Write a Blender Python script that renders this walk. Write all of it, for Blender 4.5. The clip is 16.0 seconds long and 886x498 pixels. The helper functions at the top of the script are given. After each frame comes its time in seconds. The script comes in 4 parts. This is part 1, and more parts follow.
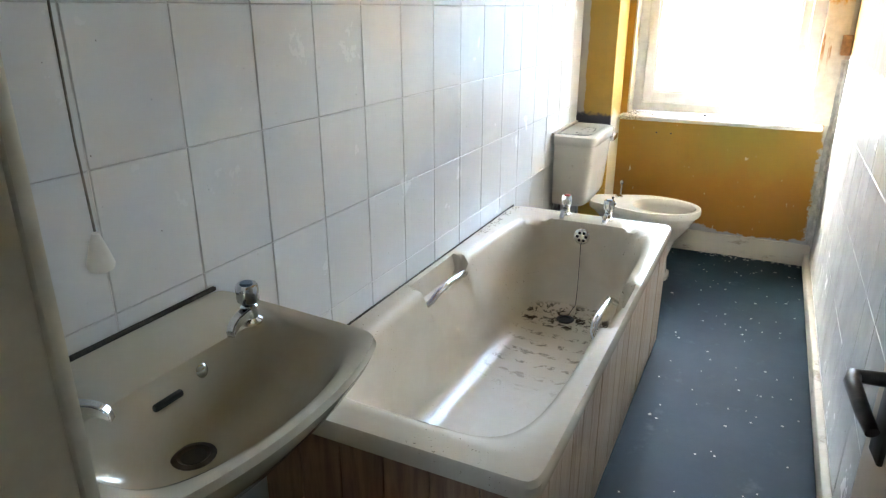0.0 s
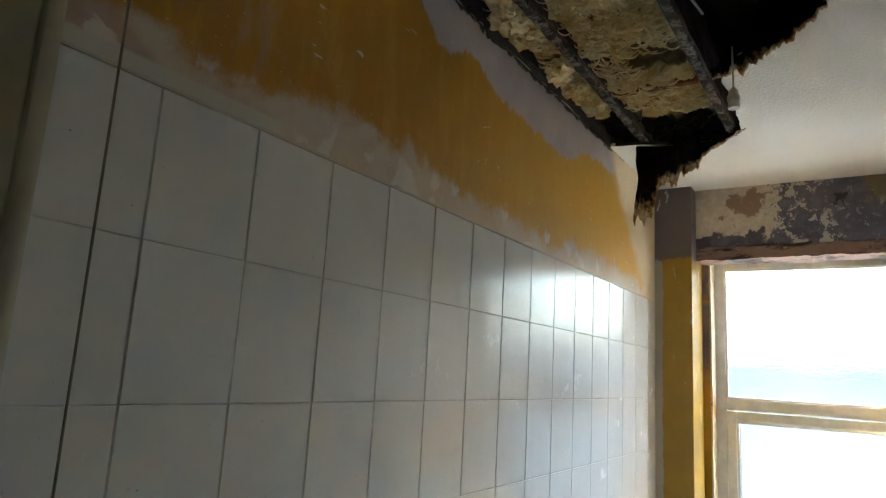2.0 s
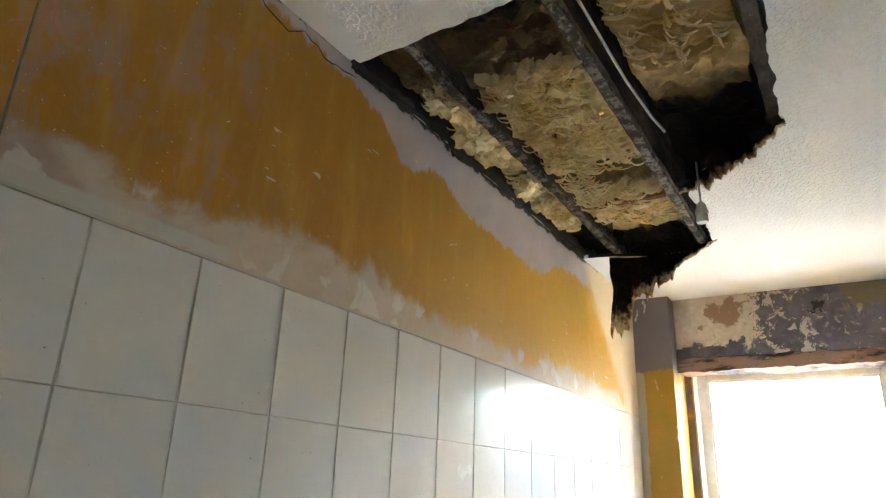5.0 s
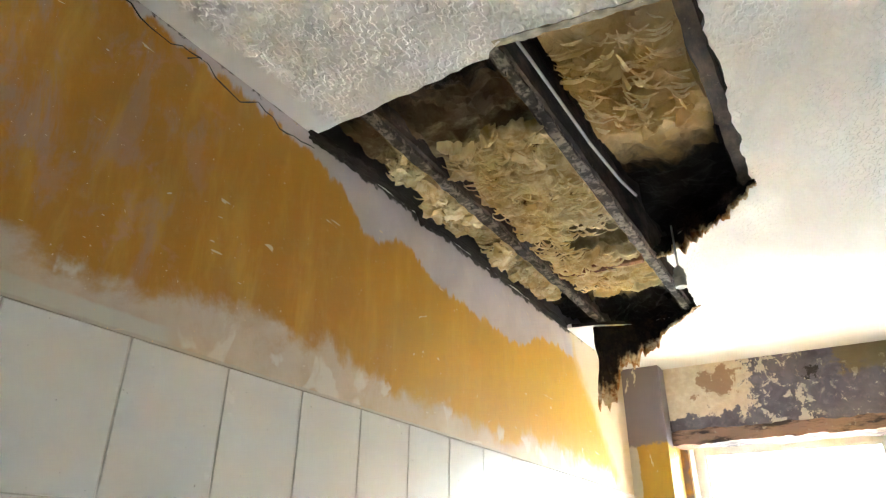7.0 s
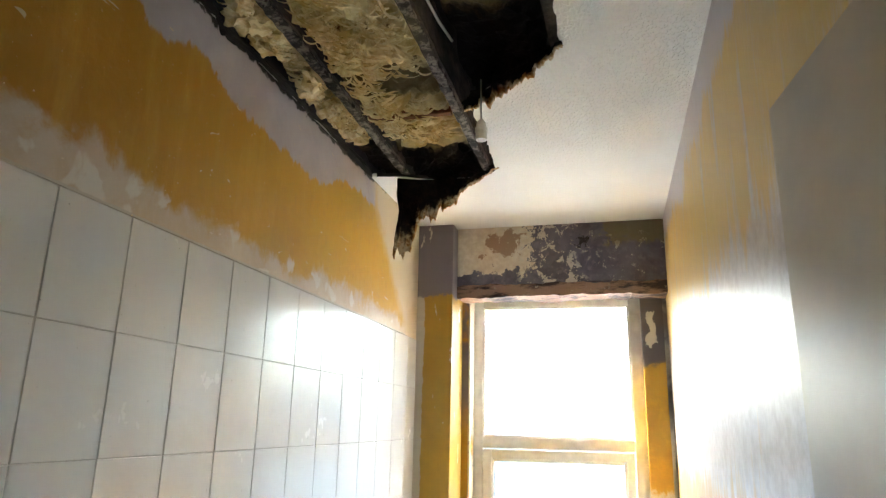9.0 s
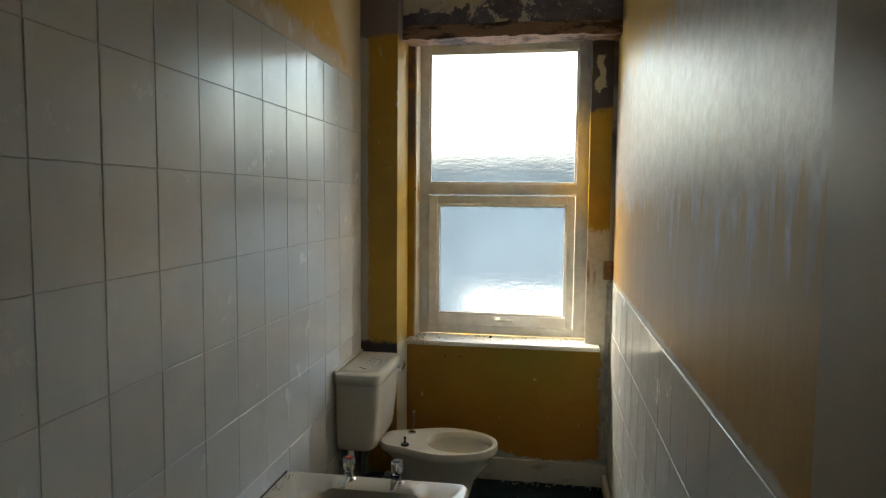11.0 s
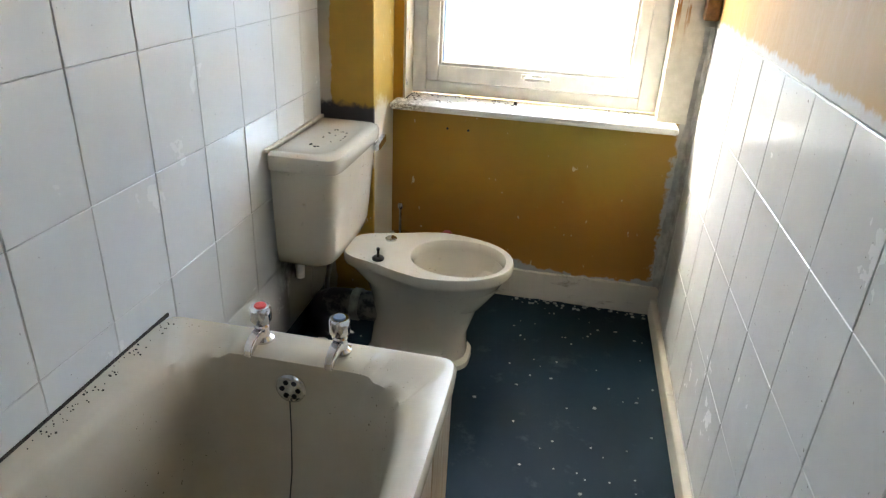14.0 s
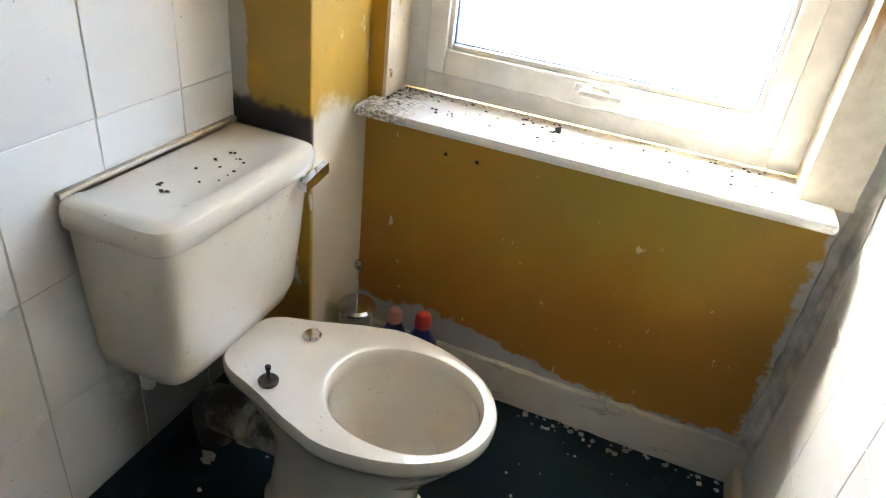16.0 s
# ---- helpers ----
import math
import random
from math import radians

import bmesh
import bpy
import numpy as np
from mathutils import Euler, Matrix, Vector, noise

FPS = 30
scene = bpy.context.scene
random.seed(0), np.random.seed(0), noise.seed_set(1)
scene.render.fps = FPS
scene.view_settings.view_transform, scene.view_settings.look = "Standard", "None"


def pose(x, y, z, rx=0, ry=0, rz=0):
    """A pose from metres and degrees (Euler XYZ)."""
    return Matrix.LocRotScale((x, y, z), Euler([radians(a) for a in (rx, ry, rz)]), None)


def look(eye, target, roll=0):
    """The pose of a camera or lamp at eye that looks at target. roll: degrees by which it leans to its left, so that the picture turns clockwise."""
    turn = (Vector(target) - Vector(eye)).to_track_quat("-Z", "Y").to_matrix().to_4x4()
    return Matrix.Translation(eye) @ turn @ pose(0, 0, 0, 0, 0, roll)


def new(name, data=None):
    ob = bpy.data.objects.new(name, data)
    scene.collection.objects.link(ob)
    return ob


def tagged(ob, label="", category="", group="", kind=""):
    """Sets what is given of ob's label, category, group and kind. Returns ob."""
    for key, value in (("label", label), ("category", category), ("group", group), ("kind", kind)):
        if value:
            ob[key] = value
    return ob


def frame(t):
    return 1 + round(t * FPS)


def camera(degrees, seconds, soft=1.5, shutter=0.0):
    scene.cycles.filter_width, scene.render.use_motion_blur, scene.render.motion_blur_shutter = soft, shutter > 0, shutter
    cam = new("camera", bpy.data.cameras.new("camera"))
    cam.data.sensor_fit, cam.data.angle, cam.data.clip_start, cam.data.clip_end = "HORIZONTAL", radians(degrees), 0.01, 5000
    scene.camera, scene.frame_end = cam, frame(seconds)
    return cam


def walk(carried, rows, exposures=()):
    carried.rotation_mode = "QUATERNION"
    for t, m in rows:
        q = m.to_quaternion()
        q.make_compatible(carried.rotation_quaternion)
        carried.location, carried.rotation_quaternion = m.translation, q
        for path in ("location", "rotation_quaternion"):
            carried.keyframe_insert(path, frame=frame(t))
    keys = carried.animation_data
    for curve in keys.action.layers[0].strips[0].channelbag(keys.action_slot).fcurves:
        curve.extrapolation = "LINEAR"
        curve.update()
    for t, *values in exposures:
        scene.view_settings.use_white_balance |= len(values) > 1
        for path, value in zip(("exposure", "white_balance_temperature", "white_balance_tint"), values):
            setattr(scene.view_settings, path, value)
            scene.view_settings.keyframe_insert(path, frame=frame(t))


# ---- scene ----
cam = camera(68.1, 16.0, 1.25)
PATH = [
    (0, (-0.041, 0.039, 1.384), (-0.868, 1.725, 0.696), -0.1),
    (0.5, (-0.043, 0.115, 1.462), (-1.020, 1.801, 1.011), 2.2),
    (1, (-0.062, 0.135, 1.598), (-1.203, 1.775, 1.514), 1.8),
    (1.5, (-0.059, 0.133, 1.682), (-1.153, 1.798, 1.863), 3.1),
    (2, (-0.059, 0.123, 1.724), (-1.13, 1.773, 2.088), 3.3),
    (2.5, (-0.058, 0.116, 1.759), (-1.105, 1.75, 2.243), 3.2),
    (3, (-0.053, 0.101, 1.779), (-1.049, 1.732, 2.37), 2.8),
    (5.5, (-0.063, 0.246, 1.795), (-1.071, 1.812, 2.524), 2.0),
    (6, (-0.068, 0.278, 1.813), (-1.102, 1.766, 2.659), 2.0),
    (6.5, (-0.058, 0.289, 1.816), (-1.103, 1.751, 2.694), 1.5),
    (7, (-0.027, 0.304, 1.811), (-0.968, 1.833, 2.692), 0.6),
    (7.5, (-0.003, 0.31, 1.81), (-0.811, 1.916, 2.687), -0.4),
    (8, (0.005, 0.322, 1.79), (-0.66, 2.029, 2.592), -0.5),
    (8.5, (0.003, 0.349, 1.76), (-0.555, 2.153, 2.419), 0.3),
    (11, (-0.058, 0.451, 1.58), (-0.371, 2.421, 1.425), 0.5),
    (11.5, (-0.09, 0.495, 1.526), (-0.342, 2.442, 1.145), -0.3),
    (12, (-0.121, 0.639, 1.466), (-0.368, 2.541, 0.9), 0.1),
    (12.5, (-0.135, 0.816, 1.432), (-0.388, 2.651, 0.678), 1.5),
    (13, (-0.175, 1.045, 1.414), (-0.438, 2.88, 0.663), 1.2),
    (13.5, (-0.204, 1.252, 1.402), (-0.474, 3.062, 0.596), 1.3),
    (14, (-0.154, 1.553, 1.374), (-0.477, 3.329, 0.513), 2.9),
    (14.5, (-0.129, 1.793, 1.366), (-0.512, 3.538, 0.466), 1.8),
    (15, (-0.117, 2.095, 1.369), (-0.487, 3.829, 0.443), 4.0),
    (15.5, (-0.086, 2.338, 1.345), (-0.532, 4.014, 0.349), 3.6),
    (16, (-0.121, 2.58, 1.327), (-0.657, 4.209, 0.298), 7.3),
]
EXPOSURES = [
    (0, 6.3, 6200, 4), (0.5, 6.2, 6200, 4), (1.0, 5.7, 6400, 2), (1.5, 5.4, 6450, 1), (2.0, 5.2, 6500, 1), (2.5, 5.3, 6500, 1), (3.2, 5.85, 6500, 2),
    (5.5, 6.6, 6600, 4), (7.0, 7.25, 6600, 4), (8.0, 6.85, 6600, 4), (8.7, 6.4, 6650, 4), (10.8, 3.85, 7200, 1), (11.5, 3.9, 7200, -1), (12.5, 4.5, 7000, 0),
    (13.2, 5.15, 6600, 2), (14.5, 5.3, 6350, 4), (16, 5.3, 6300, 5),
]
walk(cam, [(t, look(eye, target, roll)) for t, eye, target, roll in PATH], EXPOSURES)

# ---- light ----
world = bpy.data.worlds.new("sky")
scene.world = world
world.use_nodes = True
wn = world.node_tree
sky = wn.nodes.new("ShaderNodeTexSky")
sky.sky_type, sky.sun_disc = "NISHITA", False
sky.sun_elevation, sky.sun_rotation = radians(50), radians(282)
sky.air_density, sky.dust_density, sky.ozone_density = 1.0, 7.0, 0.6
wn.links.new(sky.outputs[0], wn.nodes["Background"].inputs[0])
wn.nodes["Background"].inputs[1].default_value = 0.15
sun = new("sun", bpy.data.lights.new("sun", "SUN"))
sun.data.energy, sun.data.angle, sun.data.color = 0.6, radians(40), (1.0, 0.95, 0.88)
sun.matrix_world = look((-14.7, 5.1, 17.9), (0, 2, 0))
# ---- materials ----


class G:
    """A small node graph under one Principled shader."""

    def __init__(self, name, rough=0.6, metal=0.0, spec=0.5, coat=0.0):
        self.m = bpy.data.materials.new(name)
        self.m.use_nodes = True
        self.t = self.m.node_tree
        self.b = self.t.nodes["Principled BSDF"]
        self.set("Roughness", rough), self.set("Metallic", metal), self.set("Specular IOR Level", spec), self.set("Coat Weight", coat)
        g = self.t.nodes.new("ShaderNodeNewGeometry")
        self.pos = g.outputs["Position"]
        s = self.t.nodes.new("ShaderNodeSeparateXYZ")
        self.t.links.new(self.pos, s.inputs[0])
        self.x, self.y, self.z = s.outputs

    def put(self, socket, v):
        if hasattr(v, "is_output"):
            self.t.links.new(v, socket)
        elif isinstance(v, tuple) and len(v) == 3 and socket.type == "RGBA":
            socket.default_value = (*v, 1)
        else:
            socket.default_value = v

    def set(self, key, v):
        self.put(self.b.inputs[key], v)
        return self

    def math(self, op, a, b=0.0, clamp=False):
        n = self.t.nodes.new("ShaderNodeMath")
        n.operation, n.use_clamp = op, clamp
        self.put(n.inputs[0], a), self.put(n.inputs[1], b)
        return n.outputs[0]

    def noise(self, scale, detail=4.0, rough=0.55, stretch=None, warp=0.0):
        n = self.t.nodes.new("ShaderNodeTexNoise")
        n.inputs["Scale"].default_value, n.inputs["Detail"].default_value = scale, detail
        n.inputs["Roughness"].default_value, n.inputs["Distortion"].default_value = rough, warp
        v = self.pos
        if stretch:
            k = self.t.nodes.new("ShaderNodeMapping")
            k.inputs["Scale"].default_value = stretch
            self.t.links.new(v, k.inputs[0])
            v = k.outputs[0]
        self.t.links.new(v, n.inputs["Vector"])
        return n.outputs["Fac"]

    def ramp(self, v, a, b):
        """0 below a, 1 above b (or the other way round)."""
        n = self.t.nodes.new("ShaderNodeMapRange")
        n.interpolation_type = "SMOOTHSTEP"
        lo, hi, up = (a, b, 1) if a < b else (b, a, 0)
        self.put(n.inputs["Value"], v)
        n.inputs["From Min"].default_value, n.inputs["From Max"].default_value = lo, hi
        n.inputs["To Min"].default_value, n.inputs["To Max"].default_value = 1 - up, up
        return n.outputs[0]

    def mix(self, f, a, b):
        n = self.t.nodes.new("ShaderNodeMix")
        n.data_type = "RGBA"
        self.put(n.inputs[0], f), self.put(n.inputs[6], a), self.put(n.inputs[7], b)
        return n.outputs[2]

    def random(self):
        return self.t.nodes.new("ShaderNodeObjectInfo").outputs["Random"]

    def bump(self, h, strength=0.3, dist=0.004):
        n = self.t.nodes.new("ShaderNodeBump")
        n.inputs["Strength"].default_value, n.inputs["Distance"].default_value = strength, dist
        self.put(n.inputs["Height"], h)
        self.t.links.new(n.outputs[0], self.b.inputs["Normal"])
        return self

    def color(self, v):
        self.set("Base Color", v)
        return self


def plain(name, c, rough=0.5, metal=0.0, vary=0.12, scale=30.0, spec=0.5, coat=0.0):
    g = G(name, rough, metal, spec, coat)
    f = g.ramp(g.noise(scale, 5), 0.3, 0.75)
    g.color(g.mix(f, tuple(q * (1 - vary) for q in c), tuple(min(1, q * (1 + vary * 0.6)) for q in c)))
    g.bump(g.noise(scale * 4), 0.05, 0.002)
    return g.m


def add(g, v, n, k):
    """v plus k times a centred noise."""
    return g.math("ADD", v, g.math("MULTIPLY", g.math("SUBTRACT", n, 0.5), k))


# left wall over the tiles: brushed ochre and rust paint, bare lilac plaster at the ceiling, scraped plaster at the tiles
g = G("left_paint", 0.5, spec=0.4)
big, mid, fine = g.noise(1.6, 3), g.noise(6, 5, 0.6, warp=0.4), g.noise(28, 6, 0.65)
brush = g.noise(9, 6, 0.65, stretch=(1, 1.5, 0.35), warp=0.3)
ochre = g.mix(g.ramp(add(g, g.y, big, 1.2), 0.9, 2.6), (0.44, 0.205, 0.020), (0.58, 0.325, 0.03))
ochre = g.mix(g.math("MULTIPLY", g.ramp(brush, 0.45, 0.75), 0.6), ochre, (0.60, 0.36, 0.06))
ochre = g.mix(g.ramp(fine, 0.5, 0.85), ochre, (0.48, 0.26, 0.05))
near = g.ramp(add(g, g.y, mid, 0.8), 1.25, 0.55)
ochre = g.mix(g.math("MULTIPLY", g.math("MULTIPLY", near, g.ramp(g.noise(7, 6, 0.7, stretch=(1, 1.3, 0.6), warp=0.5), 0.47, 0.62)), 0.65), ochre, (0.36, 0.27, 0.24))
ochre = g.mix(g.math("MULTIPLY", g.math("MULTIPLY", near, g.ramp(g.noise(11, 5, 0.65, warp=0.6), 0.58, 0.68)), 0.6), ochre, (0.50, 0.27, 0.20))
edge = g.t.nodes.new("ShaderNodeFloatCurve")
for n, p in enumerate(((0.0, 1.0), (0.16, 0.93), (0.25, 0.74), (0.30, 0.44), (0.33, 0.60), (0.40, 0.36), (0.48, 0.33), (0.56, 0.28), (0.65, 0.62), (0.74, 0.62), (0.80, 0.0), (1.0, 0.0))):
    q = edge.mapping.curves[0].points
    if n in (0, 11):
        q[0 if n == 0 else -1].location = p
    else:
        q.new(*p)
edge.mapping.update()
g.put(edge.inputs["Value"], g.math("DIVIDE", g.math("SUBTRACT", add(g, g.y, fine, 0.05), 0.6), 3.2))
rim = g.math("ADD", g.math("MULTIPLY", edge.outputs[0], 0.28), 2.48)
lift = add(g, add(g, g.math("SUBTRACT", g.z, rim), g.noise(16, 5, 0.6, stretch=(1, 1.4, 0.5)), 0.10), fine, 0.02)
far_bare = g.ramp(g.y, 2.98, 3.02)
bare = g.mix(g.ramp(mid, 0.3, 0.7), (0.46, 0.41, 0.43), (0.54, 0.49, 0.50))
c = g.mix(g.math("MULTIPLY", g.ramp(lift, -0.008, 0.010), g.math("SUBTRACT", 1.0, far_bare)), ochre, bare)
reach = add(g, add(g, g.math("SUBTRACT", g.z, g.math("MULTIPLY", g.ramp(g.y, 1.9, 0.7), 0.035)), g.noise(4.2, 6, 0.62, warp=0.8), 0.24), fine, 0.07)
low = g.ramp(reach, 2.245, 2.185)
c = g.mix(g.math("MULTIPLY", low, 0.85), c, g.mix(g.ramp(mid, 0.38, 0.62), g.mix(near, (0.54, 0.44, 0.32), (0.42, 0.31, 0.27)), (0.60, 0.53, 0.44)))
c = g.mix(g.math("MULTIPLY", g.math("MULTIPLY", g.ramp(g.noise(8, 4, 0.5, warp=0.5), 0.57, 0.62), g.ramp(add(g, g.z, fine, 0.06), 2.25, 2.22)), 0.8), c, (0.66, 0.62, 0.54))
c = g.mix(g.math("MULTIPLY", g.ramp(add(g, g.z, fine, 0.012), 2.190, 2.182), g.ramp(add(g, g.y, mid, 0.2), 1.02, 0.96)), c, (0.56, 0.54, 0.46))
c = g.mix(g.ramp(add(g, g.z, fine, 0.008), 2.160, 2.156), c, (0.50, 0.46, 0.38))
c = g.mix(g.ramp(add(g, add(g, g.y, g.math("SUBTRACT", g.z, 2.48), 0.95), mid, 0.22), 2.66, 2.80), c, (0.62, 0.52, 0.36))
nick = g.math("MULTIPLY", g.ramp(g.noise(26, 2, 0.5, stretch=(1, 0.5, 1.6), warp=0.8), 0.725, 0.735), 0.9)
c = g.mix(nick, c, (0.68, 0.58, 0.42))
c = g.mix(g.ramp(g.noise(120, 2), 0.73, 0.75), c, (0.70, 0.55, 0.35))
# void darkness painted on the wall above the ceiling, with the torn black edge
hole_span = g.math("MULTIPLY", g.ramp(g.y, 1.24, 1.30), g.ramp(g.y, 3.0, 2.93))
c = g.mix(g.ramp(add(g, add(g, g.math("ADD", g.z, g.math("MULTIPLY", hole_span, 0.016)), g.noise(20, 4, 0.6), 0.08), fine, 0.03), 2.775, 2.785), c, (0.022, 0.018, 0.015))
g.color(c).bump(g.mix(0.5, brush, fine), 0.55, 0.006)
M_LEFT = g.m

# right wall over the tiles: ochre wash, pale vertical brush streaks and painted-in glare
g = G("right_paint", 0.34, spec=0.5)
mid, fine, streak = g.noise(4, 5, 0.6), g.noise(30, 5), g.noise(7, 6, 0.65, stretch=(1, 1.6, 0.18))
ochre = g.mix(g.ramp(add(g, g.z, mid, 0.8), 1.2, 2.4), (0.48, 0.29, 0.10), (0.58, 0.37, 0.08))
pale = g.mix(g.ramp(fine, 0.3, 0.7), (0.46, 0.40, 0.37), (0.58, 0.53, 0.50))
high = g.math("MULTIPLY", g.ramp(add(g, g.z, mid, 0.4), 2.0, 2.25), 0.30)
# the wall's glare is put into the colour as pale grey at mid height
c = g.mix(g.ramp(g.math("SUBTRACT", add(g, streak, g.ramp(add(g, g.z, mid, 0.3), 1.35, 1.75), 0.42), high), 0.42, 0.62), ochre, pale)
c = g.mix(g.ramp(add(g, add(g, g.z, mid, 0.3), streak, 0.3), 2.60, 2.66), c, (0.52, 0.46, 0.47))
c = g.mix(g.ramp(add(g, g.z, fine, 0.04), 1.175, 1.16), c, (0.56, 0.54, 0.50))
g.color(c).bump(g.mix(0.6, fine, streak), 0.5, 0.006)
g.set("Roughness", g.math("ADD", g.math("MULTIPLY", streak, 0.3), 0.24))
M_RIGHT = g.m

# window wall: ochre turning olive in the middle, chipped to white plaster along the edges
g = G("window_wall_paint", 0.42, spec=0.4)
mid, fine = g.noise(5, 5, 0.6, warp=0.3), g.noise(32, 6, 0.6)
c = g.mix(g.ramp(add(g, g.z, mid, 0.5), 0.3, 0.75), (0.38, 0.165, 0.018), (0.43, 0.235, 0.022))
c = g.mix(g.math("MULTIPLY", g.ramp(g.math("ABSOLUTE", g.math("ADD", g.x, 0.12)), 0.42, 0.05), g.ramp(add(g, g.z, mid, 0.3), 0.42, 0.75)), c, (0.34, 0.24, 0.035))
c = g.mix(g.ramp(add(g, add(g, g.x, fine, 0.08), mid, 0.10), 0.228, 0.245), c, (0.50, 0.47, 0.41))
c = g.mix(g.ramp(g.noise(42, 3, 0.5, stretch=(1, 1, 0.6)), 0.70, 0.73), c, (0.62, 0.52, 0.32))
c = g.mix(g.ramp(add(g, add(g, g.math("SUBTRACT", g.z, g.math("MULTIPLY", g.ramp(g.x, -0.22, -0.52), 0.07)), mid, 0.12), fine, 0.05), 0.185, 0.175), c, (0.40, 0.385, 0.36))
c = g.mix(g.math("MULTIPLY", g.ramp(g.z, 1.6, 1.9), g.ramp(mid, 0.40, 0.55)), c, (0.16, 0.13, 0.15))
g.color(c).bump(g.mix(0.5, mid, fine), 0.4, 0.005)
M_WIN = g.m

# pier: ochre with dull olive, bare dark lilac over 2.4 m, pale plaster at the foot
g = G("pier_paint", 0.45, spec=0.4)
mid, fine = g.noise(6, 5, 0.6, warp=0.3), g.noise(34, 6, 0.6)
c = g.mix(g.ramp(mid, 0.35, 0.65), (0.46, 0.27, 0.03), (0.40, 0.24, 0.03))
c = g.mix(g.ramp(add(g, add(g, g.x, mid, 0.03), fine, 0.02), -0.958, -0.964), c, (0.50, 0.45, 0.37))
c = g.mix(g.ramp(add(g, add(g, g.z, mid, 0.16), fine, 0.05), 2.38, 2.40), c, (0.20, 0.165, 0.18))
c = g.mix(g.math("MULTIPLY", g.ramp(add(g, add(g, g.z, mid, 0.3), fine, 0.08), 0.86, 0.78), g.ramp(g.y, 3.705, 3.715)), c, (0.62, 0.56, 0.43))
c = g.mix(g.ramp(g.noise(18, 5, 0.6, stretch=(1, 1, 0.35)), 0.64, 0.68), c, (0.64, 0.58, 0.46))
c = g.mix(g.math("MULTIPLY", g.math("MULTIPLY", g.ramp(add(g, g.z, fine, 0.05), 0.85, 0.825), g.ramp(add(g, g.z, fine, 0.05), 0.73, 0.77)), g.ramp(g.y, 3.715, 3.705)), c, (0.05, 0.042, 0.045))
g.color(c).bump(g.mix(0.5, mid, fine), 0.4, 0.005)
M_PIER = g.m

# lintel: charred lilac paint flaking from cream and brown plaster
g = G("lintel_paint", 0.65, spec=0.3)
mid, fine, vor = g.noise(7, 6, 0.65, warp=0.6), g.noise(34, 6, 0.6), g.noise(17, 7, 0.7, warp=0.4)
wx, wz = add(g, add(g, add(g, g.x, vor, 0.32), fine, 0.06), mid, 0.35), add(g, add(g, add(g, g.z, g.noise(12, 6, 0.65), 0.24), vor, 0.10), fine, 0.04)


def zone(x0, x1, z0, z1, soft=0.006):
    """A patch with a torn outline between the given limits."""
    a = g.math("MULTIPLY", g.ramp(wx, x0 - soft, x0 + soft), g.ramp(wx, x1 + soft, x1 - soft))
    return g.math("MULTIPLY", a, g.math("MULTIPLY", g.ramp(wz, z0 - soft, z0 + soft), g.ramp(wz, z1 + soft, z1 - soft)))


c = g.mix(g.ramp(mid, 0.3, 0.7), (0.10, 0.09, 0.115), (0.18, 0.16, 0.20))
c = g.mix(g.math("MULTIPLY", g.ramp(fine, 0.5, 0.7), 0.5), c, (0.26, 0.23, 0.27))
c = g.mix(zone(-1.2, -0.42, 2.525, 3.0), c, g.mix(g.ramp(fine, 0.35, 0.7), (0.60, 0.50, 0.38), (0.70, 0.62, 0.50)))
c = g.mix(zone(-0.63, -0.50, 2.60, 2.74), c, (0.36, 0.235, 0.16))
c = g.mix(g.math("MULTIPLY", g.ramp(vor, 0.545, 0.56), g.math("MULTIPLY", g.ramp(g.x, -0.50, -0.42), g.ramp(add(g, g.x, mid, 0.5), -0.05, -0.20))), c, (0.56, 0.51, 0.44))
c = g.mix(g.math("MULTIPLY", g.ramp(vor, 0.60, 0.62), g.ramp(g.x, -0.3, -0.1)), c, (0.50, 0.47, 0.44))
c = g.mix(g.math("MULTIPLY", zone(0.0, 0.5, 2.66, 3.0, 0.03), 0.7), c, (0.22, 0.165, 0.06))
c = g.mix(zone(-0.165, -0.105, 2.675, 2.712, 0.003), c, (0.03, 0.025, 0.025))
g.color(c).bump(g.mix(0.6, mid, vor), 0.9, 0.008)
M_LINTEL = g.m
g = G("charred_board", 0.7, spec=0.3)
mid, fine = g.noise(9, 6, 0.65, stretch=(0.5, 1, 2)), g.noise(40, 5)
c = g.mix(g.ramp(mid, 0.40, 0.55), (0.05, 0.035, 0.035), (0.32, 0.20, 0.15))
g.color(g.mix(g.ramp(fine, 0.6, 0.75), c, (0.40, 0.33, 0.28))).bump(fine, 0.6, 0.006)
M_BOARD = g.m

# cream reveal, dirty
g = G("reveal_plaster", 0.6)
mid, fine = g.noise(8, 6, 0.65, stretch=(1, 1, 0.5)), g.noise(36, 5)
c = g.mix(g.ramp(mid, 0.56, 0.62), (0.62, 0.56, 0.44), (0.50, 0.27, 0.06))
g.color(g.mix(g.ramp(fine, 0.66, 0.7), c, (0.16, 0.11, 0.07))).bump(fine, 0.5, 0.005)
M_REVEAL = g.m

